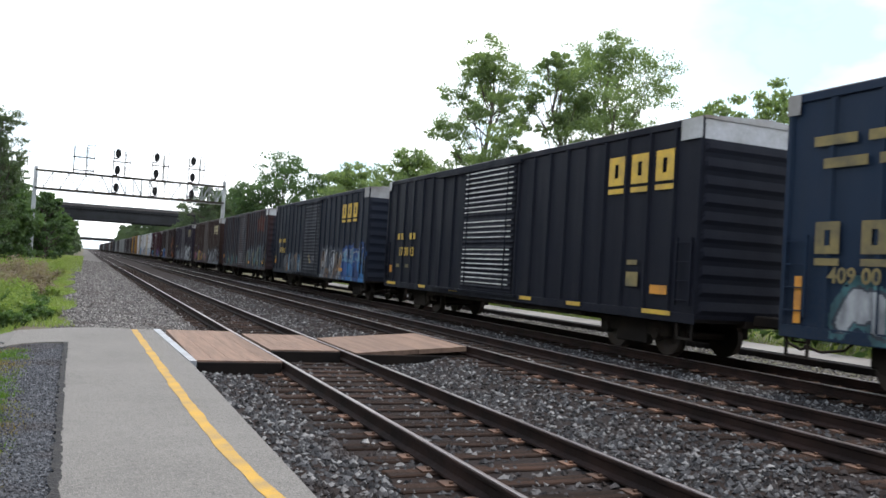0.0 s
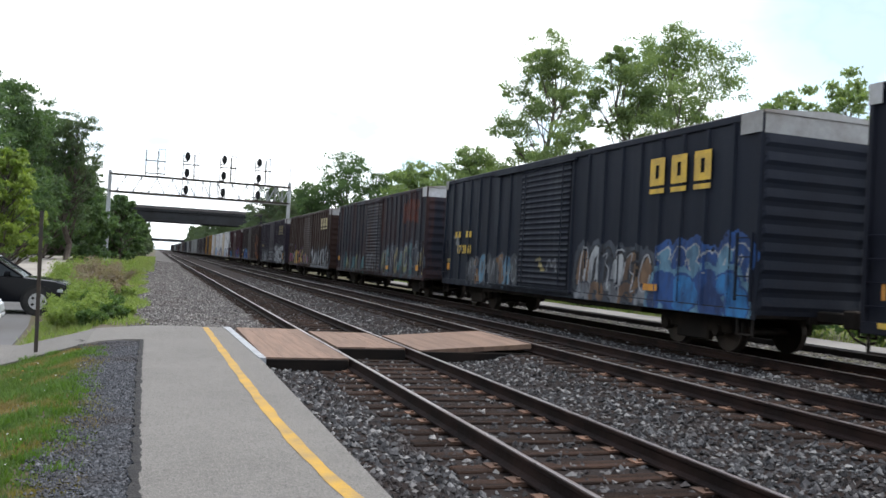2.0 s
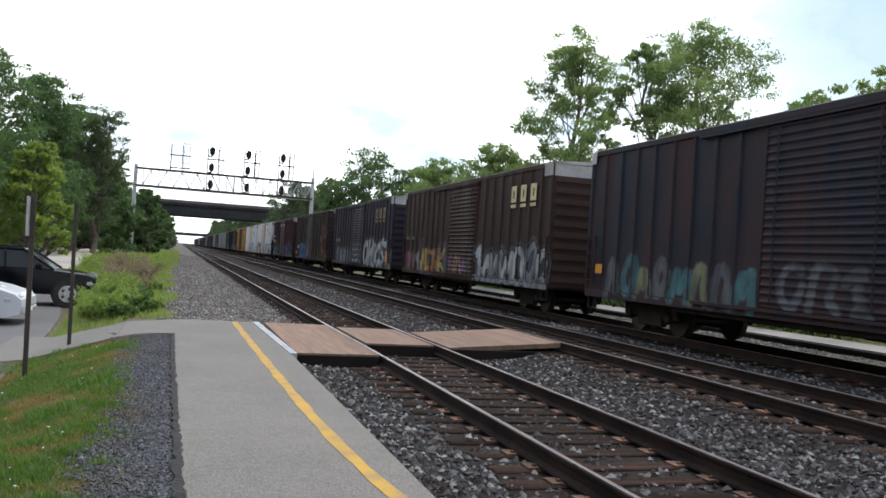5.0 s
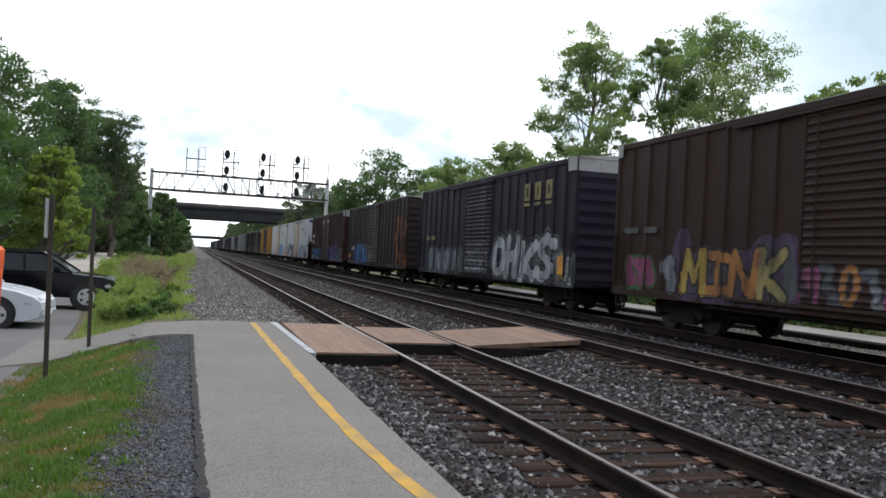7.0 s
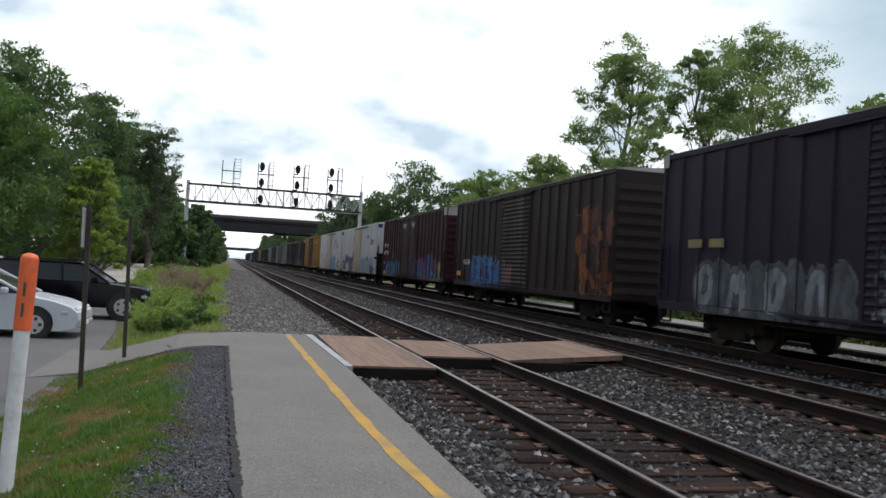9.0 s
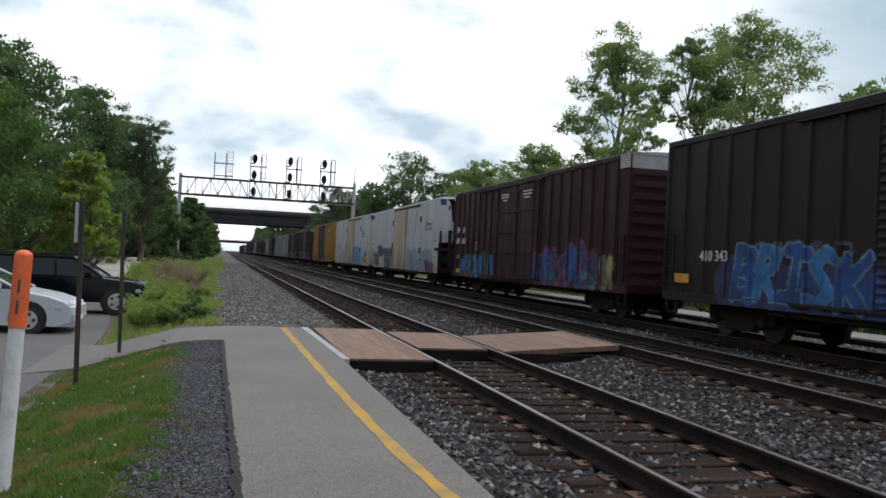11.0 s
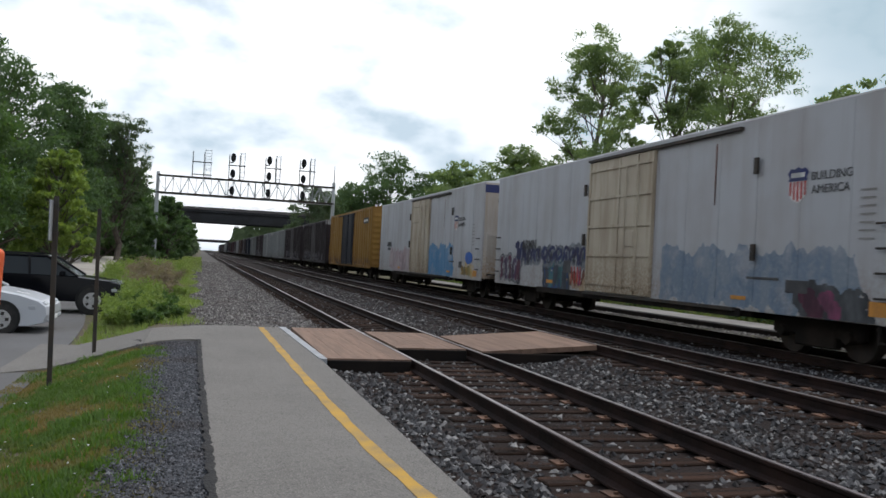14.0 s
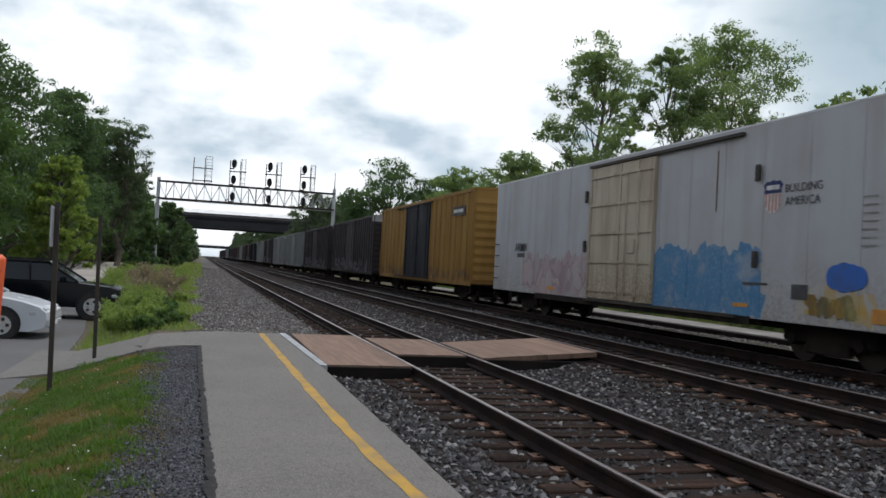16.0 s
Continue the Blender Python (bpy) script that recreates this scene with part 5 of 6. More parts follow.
    for k in range(4):
        sprayed(c, 1.45, 2.8, 1.0 + 0.33 * k, 0.2, 8, [SP["ash" if k == 3 else "silver"]], None, None, 0.045, 0.03, seed=55 + k)
    side_bars(c, [(-8.3, -7.8, 1.15, 1.7)], M["mark_orange"])
    side_bars(c, [(6.9, 7.5, 2.3, 2.5), (6.0, 6.6, 2.3, 2.5)], M["mark_pale"])

    c = box_at(112.9, 130.35, "dark brown boxcar with blue spray-painted letters", P[6], door=(-1.6, 1.6))
    side_text(c, "410 343", 6.5, 1.84, 0.34, M["mark_white"], 0.004)
    sprayed(c, 6.4, 5.0, 0.85, 0.7, 6, [SP["night"], SP["deep"]], None, SP["night"], 0.16, 0.05, 0.12, seed=61)
    sprayed(c, 5.9, 4.0, 0.95, 1.0, "BRISK", [SP["deep"], SP["blue"]], SP["sky"], None, 0.11, 0.045, slant=0.2, seed=62, lift=0.010)
    sprayed(c, 5.2, 3.0, 1.9, 0.25, 5, [SP["ash"]], None, None, 0.04, 0.03, seed=63)
    sprayed(c, 1.4, 1.2, 0.95, 0.9, 2, [SP["slate"], SP["rust"]], SP["plum"], None, 0.14, 0.05, seed=64)
    side_bars(c, [(7.5, 8.15, 1.2, 1.42)], M["mark_orange"])

    c = box_at(132.35, 150.45, "maroon boxcar with wide plug doors and blue spray paint", P[7], door=(-2.3, 2.4), door_style="plug", band=M["end_grey"])
    for words, yy, zz in (("SM", 8.04, 2.91), ("W", 7.1, 2.87), ("608", 8.04, 2.40), ("065", 7.08, 2.39)):
        side_text(c, words, yy, zz, 0.40, M["mark_white"], 0.006)
    side_bars(c, [(7.72, 8.3, 1.72, 1.76), (7.75, 8.25, 1.62, 1.66), (4.95, 5.25, 2.3, 2.33), (4.95, 5.25, 2.0, 2.03), (4.95, 4.98, 2.03, 2.3), (5.22, 5.25, 2.03, 2.3)], M["end_grey"])
    side_bars(c, [(7.55, 8.2, 0.93, 1.12)], M["mark_orange"])
    sprayed(c, 7.75, 4.9, 0.9, 0.85, 7, [SP["blue"], SP["blue"], SP["leaf"]], SP["black"], None, 0.15, 0.075, slant=0.0, seed=71)
    sprayed(c, 7.6, 4.6, 0.82, 0.25, 5, [SP["leaf"], SP["rust"], SP["blue"]], None, None, 0.10, 0.03, seed=72, lift=0.008)
    sprayed(c, -2.0, 5.0, 0.9, 1.15, 7, [SP["night"], SP["deep"], SP["night"]], SP["pink"], SP["wine"], 0.16, 0.03, 0.08, slant=0.0, seed=73)
    sprayed(c, -2.0, 5.0, 0.9, 0.35, 5, [SP["deep"], SP["teal"], SP["pink"]], None, None, 0.12, 0.03, seed=74, lift=0.008)
    sprayed(c, -7.2, 0.9, 0.9, 0.8, 2, [SP["olive"], SP["straw"]], SP["leaf"], None, 0.14, 0.04, seed=75)
    sprayed(c, 8.1, 0.6, 1.3, 0.4, 2, [SP["slate"], SP["ash"]], None, None, 0.04, 0.03, seed=76)
    side_bars(c, [(-1.6, -0.7, 4.15, 4.2), (-1.6, -0.7, 4.04, 4.09), (-1.4, -0.8, 3.92, 3.97), (0.9, 1.8, 4.15, 4.2), (0.9, 1.8, 4.04, 4.09), (1.1, 1.6, 3.92, 3.97)], M["mark_white"], -SIDE - 0.105)

    for first, front, rear, label in ((True, 153.6, 172.9, "white refrigerated car with cream plug door and faded tags"), (False, 174.6, 194.4, "white refrigerated car with blue spray-painted block")):
        L = rear - front
        c = reefer(label, L, P[8 if first else 9], DOOR_CREAM, WHEELS, unit=first, top=4.72 if first else 4.75)
        place(c, front, rear)
        y, z = (-7.02, 3.26) if first else (-6.25, 3.22)
        def plate(outline, depth):
            """A thin painted shape on the side; outline of (y, z) round the emblem's middle."""
            bm = bmesh.new()
            near = [bm.verts.new((-SIDE - depth - 0.004, y + a, z + b)) for a, b in outline]
            far_side = [bm.verts.new((-SIDE - depth, y + a, z + b)) for a, b in outline]
            n = len(outline)
            bm.faces.new(near)
            for q in range(n):
                bm.faces.new((near[q], near[(q + 1) % n], far_side[(q + 1) % n], far_side[q]))
            return bm
        body = [(-0.25, 0.12), (-0.25, -0.14), (-0.2, -0.25), (-0.1, -0.32), (0, -0.35), (0.1, -0.32), (0.2, -0.25), (0.25, -0.14), (0.25, 0.12)]
        chief = [(-0.27, 0.06), (-0.235, 0.13), (-0.29, 0.22), (-0.2, 0.31), (-0.1, 0.29), (0, 0.33), (0.1, 0.29), (0.2, 0.31), (0.29, 0.22), (0.235, 0.13), (0.27, 0.06)]
        emblem = part("emblem_shield", plate(body, 0.008), M["mark_white"], c, "shield emblem")
        part("emblem_chief", plate(chief, 0.013), M["mark_blue"], emblem)
        part("emblem_band", plate([(-0.19, 0.13), (-0.19, 0.22), (0.19, 0.22), (0.19, 0.13)], 0.018), M["mark_white"], emblem)
        for k in range(5):
            w = (0.21, 0.29, 0.33, 0.29, 0.21)[k]
            part("emblem_stripe", boxes((-SIDE - 0.017, -SIDE - 0.013, y - 0.225 + 0.1 * k, y - 0.175 + 0.1 * k, z - w, z + 0.055)), M["mark_red" if first else "mark_faded_red"], emblem)
        side_text(c, "BUILDING", y - 0.87, z + 0.12, 0.23, M["mark_dark"], 0.0, -SIDE - 0.014)
        side_text(c, "AMERICA", y - 0.85, z - 0.13, 0.23, M["mark_dark"], 0.0, -SIDE - 0.014)
        side_bars(c, [*[(-8.95, -8.6, 2.2 + 0.14 * k, 2.23 + 0.14 * k) for k in range(7)]], M["end_grey"], -SIDE - 0.014)
        part("rust_streak", boxes((-SIDE - 0.013, -SIDE - 0.009, -4.38, -4.34, 3.0, 4.35)), SP["rust" if first else "tan"], c, "thin rust run")
        side_bars(c, [(-9.4, -8.9, 0.9, 1.15), (4.2, 4.7, 0.95, 1.05), (-5.6, -5.1, 0.98, 1.06)], M["mark_orange"], -SIDE - 0.016)
        if first:
            side_text(c, "ARMN", 6.3, 2.17, 0.46, M["mark_dark"], 0.008, -SIDE - 0.024)
            sprayed(c, 7.0, 5.2, 1.55, 0.5, 12, [SP["night"], SP["slate"]], None, SP["silver"], 0.045, 0.03, 0.09, seed=81)
            sprayed(c, 7.0, 5.2, 1.68, 0.42, 9, [SP["night"]], None, None, 0.05, 0.03, seed=82, lift=0.008)
            sprayed(c, 4.9, 1.7, 0.85, 0.85, 5, [SP["slate"], SP["teal"]], SP["deep"], SP["slate"], 0.12, 0.05, 0.12, seed=83)
            sprayed(c, 9.2, 2.1, 0.95, 0.75, 5, [SP["wine"], SP["plum"]], SP["white"], SP["ash"], 0.085, 0.03, 0.05, slant=0.2, seed=84)
            sprayed(c, 7.6, 0.9, 1.7, 0.6, 2, [SP["night"]], None, None, 0.1, 0.03, seed=85, lift=0.008)
            for yy in (2.75, 2.35):
                part("crossed_stroke", boxes((-SIDE - 0.016, -SIDE - 0.012, yy - 0.17, yy - 0.10, 1.0, 1.5), (-SIDE - 0.016, -SIDE - 0.012, yy + 0.03, yy + 0.10, 1.0, 1.5)), M["mark_red"], c)
            sprayed(c, 2.9, 1.1, 0.95, 0.55, 3, [SP["rust"], SP["pink"]], None, None, 0.04, 0.03, seed=86)
            side_bars(c, [(2.9, 3.4, 1.3, 1.68), (-6.6, -5.6, 1.42, 1.47), (-7.4, -6.8, 1.2, 1.44)], M["mark_dark"], -SIDE - 0.016)
            sprayed(c, -7.2, 1.6, 0.85, 0.35, 3, [SP["wine"], SP["pink"], SP["ash"]], None, SP["ash"], 0.13, 0.03, 0.1, seed=87)
        else:
            side_text(c, "ARMN", 7.15, 2.32, 0.40, M["mark_dark"], 0.006, -SIDE - 0.024)
            side_bars(c, [(6.8, 7.5, 1.98, 2.12), (-7.35, -6.9, 1.22, 1.5), (-6.2, -5.4, 1.45, 1.5)], M["mark_dark"], -SIDE - 0.016)
            sprayed(c, -7.3, 1.2, 1.0, 0.25, 4, [SP["gold"], SP["straw"]], None, None, 0.10, 0.03, seed=88)
        if not first:
            for q, (dy, r) in enumerate(((0.25, 0.22), (0.05, 0.27), (-0.14, 0.24), (-0.3, 0.2))):
                bm = bmesh.new()
                tube(bm, (-SIDE - 0.014 - 0.002 * q, -8.28 + dy, 1.66), (-SIDE - 0.010, -8.28 + dy, 1.66), r, r, 20)
                part("spray_mark", bm, M["spray_blue"], c, "blue sprayed blob")

    c = box_at(197.2, 215.5, "yellow boxcar with a dark plug door", P[10], door=(-2.4, 2.6), door_style="plug", door_mat=DOOR_NAVY, top=4.95, roof=P[10])
    side_bars(c, [(-8.0, -6.2, 3.8, 4.2)], M["mark_dark"])
    side_bars(c, [(-7.8, -6.4, 3.93, 4.07)], M["mark_white"], -SIDE - 0.068)

    y = 218.0
    kinds = [11, 11, 12, 12, 11, 12, 1, 11, 4, 12, 11, 7, 6, 11, 1, 12, 12, 11, 6, 11, 1, 11, 11, 12]
    far = {11: "dark brown weathered boxcar far down the train", 12: "grey weathered boxcar far down the train", 1: "navy boxcar far down the train", 4: "brown boxcar far down the train",
           7: "maroon boxcar far down the train", 6: "dark brown tagged boxcar far down the train"}
    for k, kind in enumerate(kinds):
        c = boxcar(far[kind], 17.9, P[kind], detail=False, band=M["end_grey"] if k % 3 == 0 else None, roof=P[kind] if kind == 12 else None)
        place(c, y, y + 17.9)
        y += 20.4


build_train()


# ---- signal bridge and overpass ----
def build_signal_bridge():
    g = thing("signal_gantry", "galvanised steel signal bridge spanning the tracks", "signal gantry", pose(0.0, 97, -0.1))
    x0, x1 = -8.3, 11.1
    for x, top in ((x0, 10.0), (x1, 10.2)):
        part("mast", tube(bmesh.new(), (x, 0, 0.1), (x, 0, top), 0.24, 0.2, 12), M["steel"], g)
        part("base_box", boxes((x - 1.1, x - 0.4, -0.4, 0.4, 0.2, 1.6), bevel=0.03), M["steel_dark"], g, "grey relay cabinet")
    for z in (7.72, 9.6):
        for y in (-0.45, 0.45):
            part("chord", boxes((x0, x1, y - 0.07, y + 0.07, z - 0.085, z + 0.085)), M["steel_dark"], g)
    n = 24
    step = (x1 - x0) / n
    for y in (-0.45, 0.45):
        for k in range(n):
            a, b = x0 + step * k, x0 + step * (k + 1)
            z0, z1 = (7.8, 9.52) if k % 2 else (9.52, 7.8)
            part("brace", tube(bmesh.new(), (a, y, z0), (b, y, z1), 0.032, None, 5), M["steel"], g)
            part("strut", tube(bmesh.new(), (b, y, 7.8), (b, y, 9.52), 0.028 if k != 12 else 0.06, None, 5), M["steel"], g)
    part("lightning_rod", tube(bmesh.new(), (x1, 0, 10.15), (x1, 0, 12.1), 0.07, 0.025, 6), M["steel_dark"], g)
    part("walkway", boxes((x0, x1, -0.38, 0.38, 7.56, 7.60)), M["steel"], g)

    def frame_up(xl, xr, xe, top, arms):
        """Two uprights, a cross arm and a thin caged ladder beside them."""
        part("upright", tube(bmesh.new(), (xl, -0.3, 7.7 if arms else 9.6), (xl, -0.3, top), 0.055, None, 6), M["steel_dark"], g)
        part("upright", tube(bmesh.new(), (xr, -0.3, 9.6), (xr, -0.3, top), 0.055, None, 6), M["steel_dark"], g)
        for z in (11.25,) if arms else (11.35, 9.95):
            part("cross_arm", boxes((xl - 0.1, xe + 0.1, -0.42, -0.2, z - 0.05, z + 0.05)), M["steel_dark"], g)
        bm = bmesh.new()
        for y in (-0.2, 0.25):
            tube(bm, (xe, y, 9.6), (xe, y, top + 0.35), 0.026, None, 5)
            tube(bm, (xr + 0.12, y, 9.6), (xr + 0.12, y, top + 0.35), 0.022, None, 5)
        for k in range(10):
            z = 9.75 + k * (top + 0.2 - 9.75) / 9
            tube(bm, (xr + 0.12, -0.2, z), (xe, -0.2, z), 0.02, None, 5)
        for z in (10.0, 10.55, top + 0.2):
            tube(bm, (xr, -0.2, z), (xe, -0.2, z), 0.034, None, 5)
        part("signal_ladder", bm, M["steel"], g, "thin caged service ladder")

    frame_up(-4.72, -3.5, -2.75, 12.5, False)
    for x in (-0.38, 3.6, 7.48):
        frame_up(x - 0.42, x + 0.72, x + 1.28, 12.45, True)
        for z in (12.13, 10.32, 8.42):
            bm = bmesh.new()
            tube(bm, (x, -0.46, z), (x, -0.38, z), 0.29, None, 20)
            bmesh.ops.scale(bm, vec=(1, 1, 1.72), space=Matrix.Translation((0, 0, -z)), verts=bm.verts)
            head = part("signal_head", bm, M["signal"], g, "black oval signal head")
            part("head_bracket", boxes((x - 0.42, x + 0.05, -0.38, -0.28, z - 0.62, z - 0.5)), M["signal"], g)
            for dz in (-0.27, 0, 0.27):
                part("lamp_hood", tube(bmesh.new(), (x, -0.74, z + dz), (x, -0.465, z + dz), 0.13, None, 10), M["signal"], head)


build_signal_bridge()


def build_overpass(y, z0, z1, x0, x1, width):
    o = thing("overpass", "dark steel-girder road overpass crossing above the railway", "bridge", pose(0, y, 0, 0, 0, -2))
    for k in range(4):
        yy = -width / 2 + 0.6 + k * (width - 1.2) / 3
        part("girder", boxes((x0, x1, yy - 0.15, yy + 0.15, z0, z1 - 1.0)), M["girder"], o)
    part("deck", boxes((x0, x1, -width / 2, width / 2, z1 - 0.995, z1 - 0.55)), M["girder"], o)
    for s in (-1, 1):
        part("parapet", boxes((x0, x1, s * width / 2 - 0.15, s * width / 2 + 0.15, z1 - 0.545, z1), bevel=0.03), M["parapet"], o, "weathered grey-brown parapet")
        bm = bmesh.new()
        for z in (z1 + 0.35, z1 + 0.6):
            tube(bm, (x0, s * width / 2, z), (x1, s * width / 2, z), 0.04, None, 5)
        x = x0
        while x < x1:
            tube(bm, (x, s * width / 2, z1), (x, s * width / 2, z1 + 0.62), 0.035, None, 5)
            x += 2.4
        part("railing", bm, M["steel"], o)
    for x in (x0 + 2.0, -14.0, 17.5, 30, x1 - 3):
        for yy in (-width / 2 + 1.2, 0, width / 2 - 1.2):
            part("pier_column", tube(bmesh.new(), (x, yy, -0.3), (x, yy, z0 - 0.8), 0.45, None, 12), M["concrete"], o)
        part("pier_cap", boxes((x - 0.6, x + 0.6, -width / 2, width / 2, z0 - 0.8, z0 - 0.004)), M["concrete"], o)


build_overpass(180.5, 7.1, 10.1, -26, 60, 11)
build_overpass(760.0, 8.0, 10.4, -60, 80, 10)


# ---- trees and undergrowth ----
def leaf_mesh(name, spots, size, seed, mat, up=0.35):
    """Many small pointed leaves (two triangles each) round the given spots."""
    rng = np.random.default_rng(seed)
    n = len(spots)
    a = rng.normal(0, 1, (n, 3))
    a /= np.linalg.norm(a, axis=1, keepdims=True)
    a[:, 2] -= up
    b = np.cross(a, rng.normal(0, 1, (n, 3)))
    b /= np.linalg.norm(b, axis=1, keepdims=True)
    s = size * rng.uniform(0.6, 1.4, (n, 1))
    p = np.asarray(spots)
    v = np.stack([p - a * s, p + b * s * 0.45, p + a * s, p - b * s * 0.45], 1).reshape(-1, 3)
    f = (np.arange(n)[:, None] * 4 + np.arange(4)).tolist()
    return as_mesh(name, v.tolist(), f, mat)


def tree(label, x, y, h, radius, mat, leaves, seed, size=0.22, low=0.3, clumps=26, lean=0.0, bare=0.0, name="tree", puff=0.32):
    t = thing(name, label, "tree", pose(x, y, -0.15))
    rng = np.random.default_rng(seed)
    bm = bmesh.new()
    r0 = 0.018 * h + 0.06
    pts = [Vector((0, 0, 0))]
    for k in range(1, 7):
        pts.append(Vector((lean * h * k / 6 + rng.normal(0, 0.02 * h), rng.normal(0, 0.02 * h), h * 0.88 * k / 6)))
    for k in range(6):
        tube(bm, pts[k], pts[k + 1] + (pts[k + 1] - pts[k]) * 0.03, r0 * (1 - k / 6.6), r0 * (1 - (k + 1) / 6.6), 8)
    centres, sizes = [], []
    for k in range(clumps):
        f = low + (1 - low) * (k + rng.uniform(0, 1)) / clumps
        prof = math.sin(math.pi * min(1.0, 0.18 + 0.82 * (f - low) / (1 - low)) ** 0.9) ** 0.6
        a = k * 2.4 + rng.uniform(-0.6, 0.6)
        d = radius * prof * rng.uniform(0.35, 1.0)
        i = min(5.0, max(0.0, f * 6 / 0.88 - 1.3))
        root = pts[int(i)].lerp(pts[int(i) + 1], i - int(i))
        tip = Vector((pts[min(6, int(f * 6))].x + math.cos(a) * d, math.sin(a) * d, h * f * 0.97))
        if rng.random() > bare:
            centres.append(tip)
            sizes.append(radius * puff * rng.uniform(0.7, 1.3))
        mid = root.lerp(tip, 0.5) + Vector((0, 0, -0.02 * h))
        r = r0 * 0.28 * (1.15 - f)
        tube(bm, root, mid, r + 0.02, r * 0.7 + 0.012, 5)
        tube(bm, mid, tip, r * 0.7 + 0.012, 0.01, 5)
        for _ in range(2):
            side = tip + Vector(rng.normal(0, 0.16 * radius, 3))
            tube(bm, mid, side, 0.02 + r * 0.3, 0.008, 4)
    part("trunk", bm, M["bark"], t)
    spots = []
    share = np.array(sizes) ** 2
    share = (share / share.sum() * leaves).astype(int)
    for c, s, m in zip(centres, sizes, share):
        sub = np.clip(rng.normal(0, 1, (max(4, m // 70), 3)), -1.5, 1.5) * (s * 0.58, s * 0.58, s * 0.42)
        pick = rng.integers(0, len(sub), m)
        p = sub[pick] + np.clip(rng.normal(0, 1, (m, 3)), -2, 2) * (0.21 * s, 0.21 * s, 0.12 * s)
        spots.append(p + np.array(c))
    crown = new("crown", leaf_mesh("crown", np.concatenate(spots), size, seed + 1, mat))
    crown.parent = t
    return t


def build_trees():
    # tall open trees behind the train
    tree("tall leafy tree with an open crown beyond the train", 20.0, 48, 16.4, 3.8, M["leaf_light"], 26000, 11, 0.095, 0.48, 26, bare=0.0, puff=0.27)
    tree("tall leafy tree with a forked open crown beyond the train", 29.4, 48, 18.7, 5.3, M["leaf_light"], 33000, 12, 0.095, 0.50, 30, bare=0.0, puff=0.24)
    tree("slender leafy tree beyond the train", 25.0, 47.5, 17.4, 2.3, M["leaf_light"], 11000, 13, 0.10, 0.62, 12, puff=0.36)
    for x, y, h, r, s in ((36.5, 46, 14.9, 3.0, 15), (40.5, 44, 15.6, 3.6, 16), (33.5, 48, 12.9, 3.0, 17), (45, 40, 15, 5, 18)):
        tree("leafy tree in the row beyond the train", x, y, h, r, M["leaf_light"], 7000, s, 0.17, 0.35, 24)
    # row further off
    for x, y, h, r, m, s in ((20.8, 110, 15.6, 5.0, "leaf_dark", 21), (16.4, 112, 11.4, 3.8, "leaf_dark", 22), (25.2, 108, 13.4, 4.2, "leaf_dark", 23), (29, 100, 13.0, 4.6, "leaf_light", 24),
                             (27.0, 82, 14.2, 3.4, "leaf_light", 25), (22, 86, 12.0, 3.4, "leaf_light", 26), (29, 82, 12.8, 4.0, "leaf_light", 27), (14.8, 142, 13.4, 3.8, "leaf_haze", 28),
                             (18.5, 145, 12.0, 4.0, "leaf_haze", 29), (23, 148, 11.5, 3.5, "leaf_haze", 30), (33, 72, 11.5, 4, "leaf_light", 31), (38, 66, 11, 4.5, "leaf_light", 32)):
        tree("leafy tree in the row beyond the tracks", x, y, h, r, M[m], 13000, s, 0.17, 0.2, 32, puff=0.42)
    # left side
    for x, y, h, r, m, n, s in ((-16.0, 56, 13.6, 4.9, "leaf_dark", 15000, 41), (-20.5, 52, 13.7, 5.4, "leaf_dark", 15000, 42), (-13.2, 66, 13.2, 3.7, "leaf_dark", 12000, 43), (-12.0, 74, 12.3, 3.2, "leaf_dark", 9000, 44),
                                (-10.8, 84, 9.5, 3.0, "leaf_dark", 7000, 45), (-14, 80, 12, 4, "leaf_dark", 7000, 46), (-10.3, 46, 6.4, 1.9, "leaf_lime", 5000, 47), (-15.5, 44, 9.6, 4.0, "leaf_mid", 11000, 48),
                                (-20, 42, 11.4, 4.6, "leaf_dark", 9000, 49), (-11.5, 104, 9.0, 3.6, "leaf_dark", 6000, 50), (-13, 122, 11, 4.5, "leaf_haze", 6000, 51), (-12, 150, 10, 4.5, "leaf_haze", 6000, 52),
                                (-27, 46, 12, 5.5, "leaf_dark", 8000, 53), (-18.5, 66, 13.2, 4.6, "leaf_dark", 8000, 54), (-10.6, 94, 7, 2.8, "leaf_dark", 5000, 56), (-7.2, 103, 7.5, 2.4, "leaf_dark", 4000, 57), (-8.5, 125, 8.5, 3.2, "leaf_dark", 4000, 58), (-9.0, 150, 8.0, 3.2, "leaf_dark", 4000, 59), (-9.5, 168, 8.5, 3.5, "leaf_haze", 4000, 61)):
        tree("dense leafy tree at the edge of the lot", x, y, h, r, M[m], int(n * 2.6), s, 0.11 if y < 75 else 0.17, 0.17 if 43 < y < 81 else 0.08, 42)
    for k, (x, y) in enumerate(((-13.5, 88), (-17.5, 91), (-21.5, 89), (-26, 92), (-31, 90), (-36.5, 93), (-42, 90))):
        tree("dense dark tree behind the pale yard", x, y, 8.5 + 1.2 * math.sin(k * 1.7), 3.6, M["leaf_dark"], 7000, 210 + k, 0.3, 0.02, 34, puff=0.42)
    tree("thin leafy tree beside the signal mast", -9.9, 72, 12.0, 2.5, M["leaf_haze"], 15000, 63, 0.09, 0.35, 40, puff=0.36)
    for k in range(16):
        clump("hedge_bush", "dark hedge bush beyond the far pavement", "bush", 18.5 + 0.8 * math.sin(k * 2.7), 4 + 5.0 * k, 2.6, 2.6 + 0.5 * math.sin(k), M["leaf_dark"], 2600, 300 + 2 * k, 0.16)
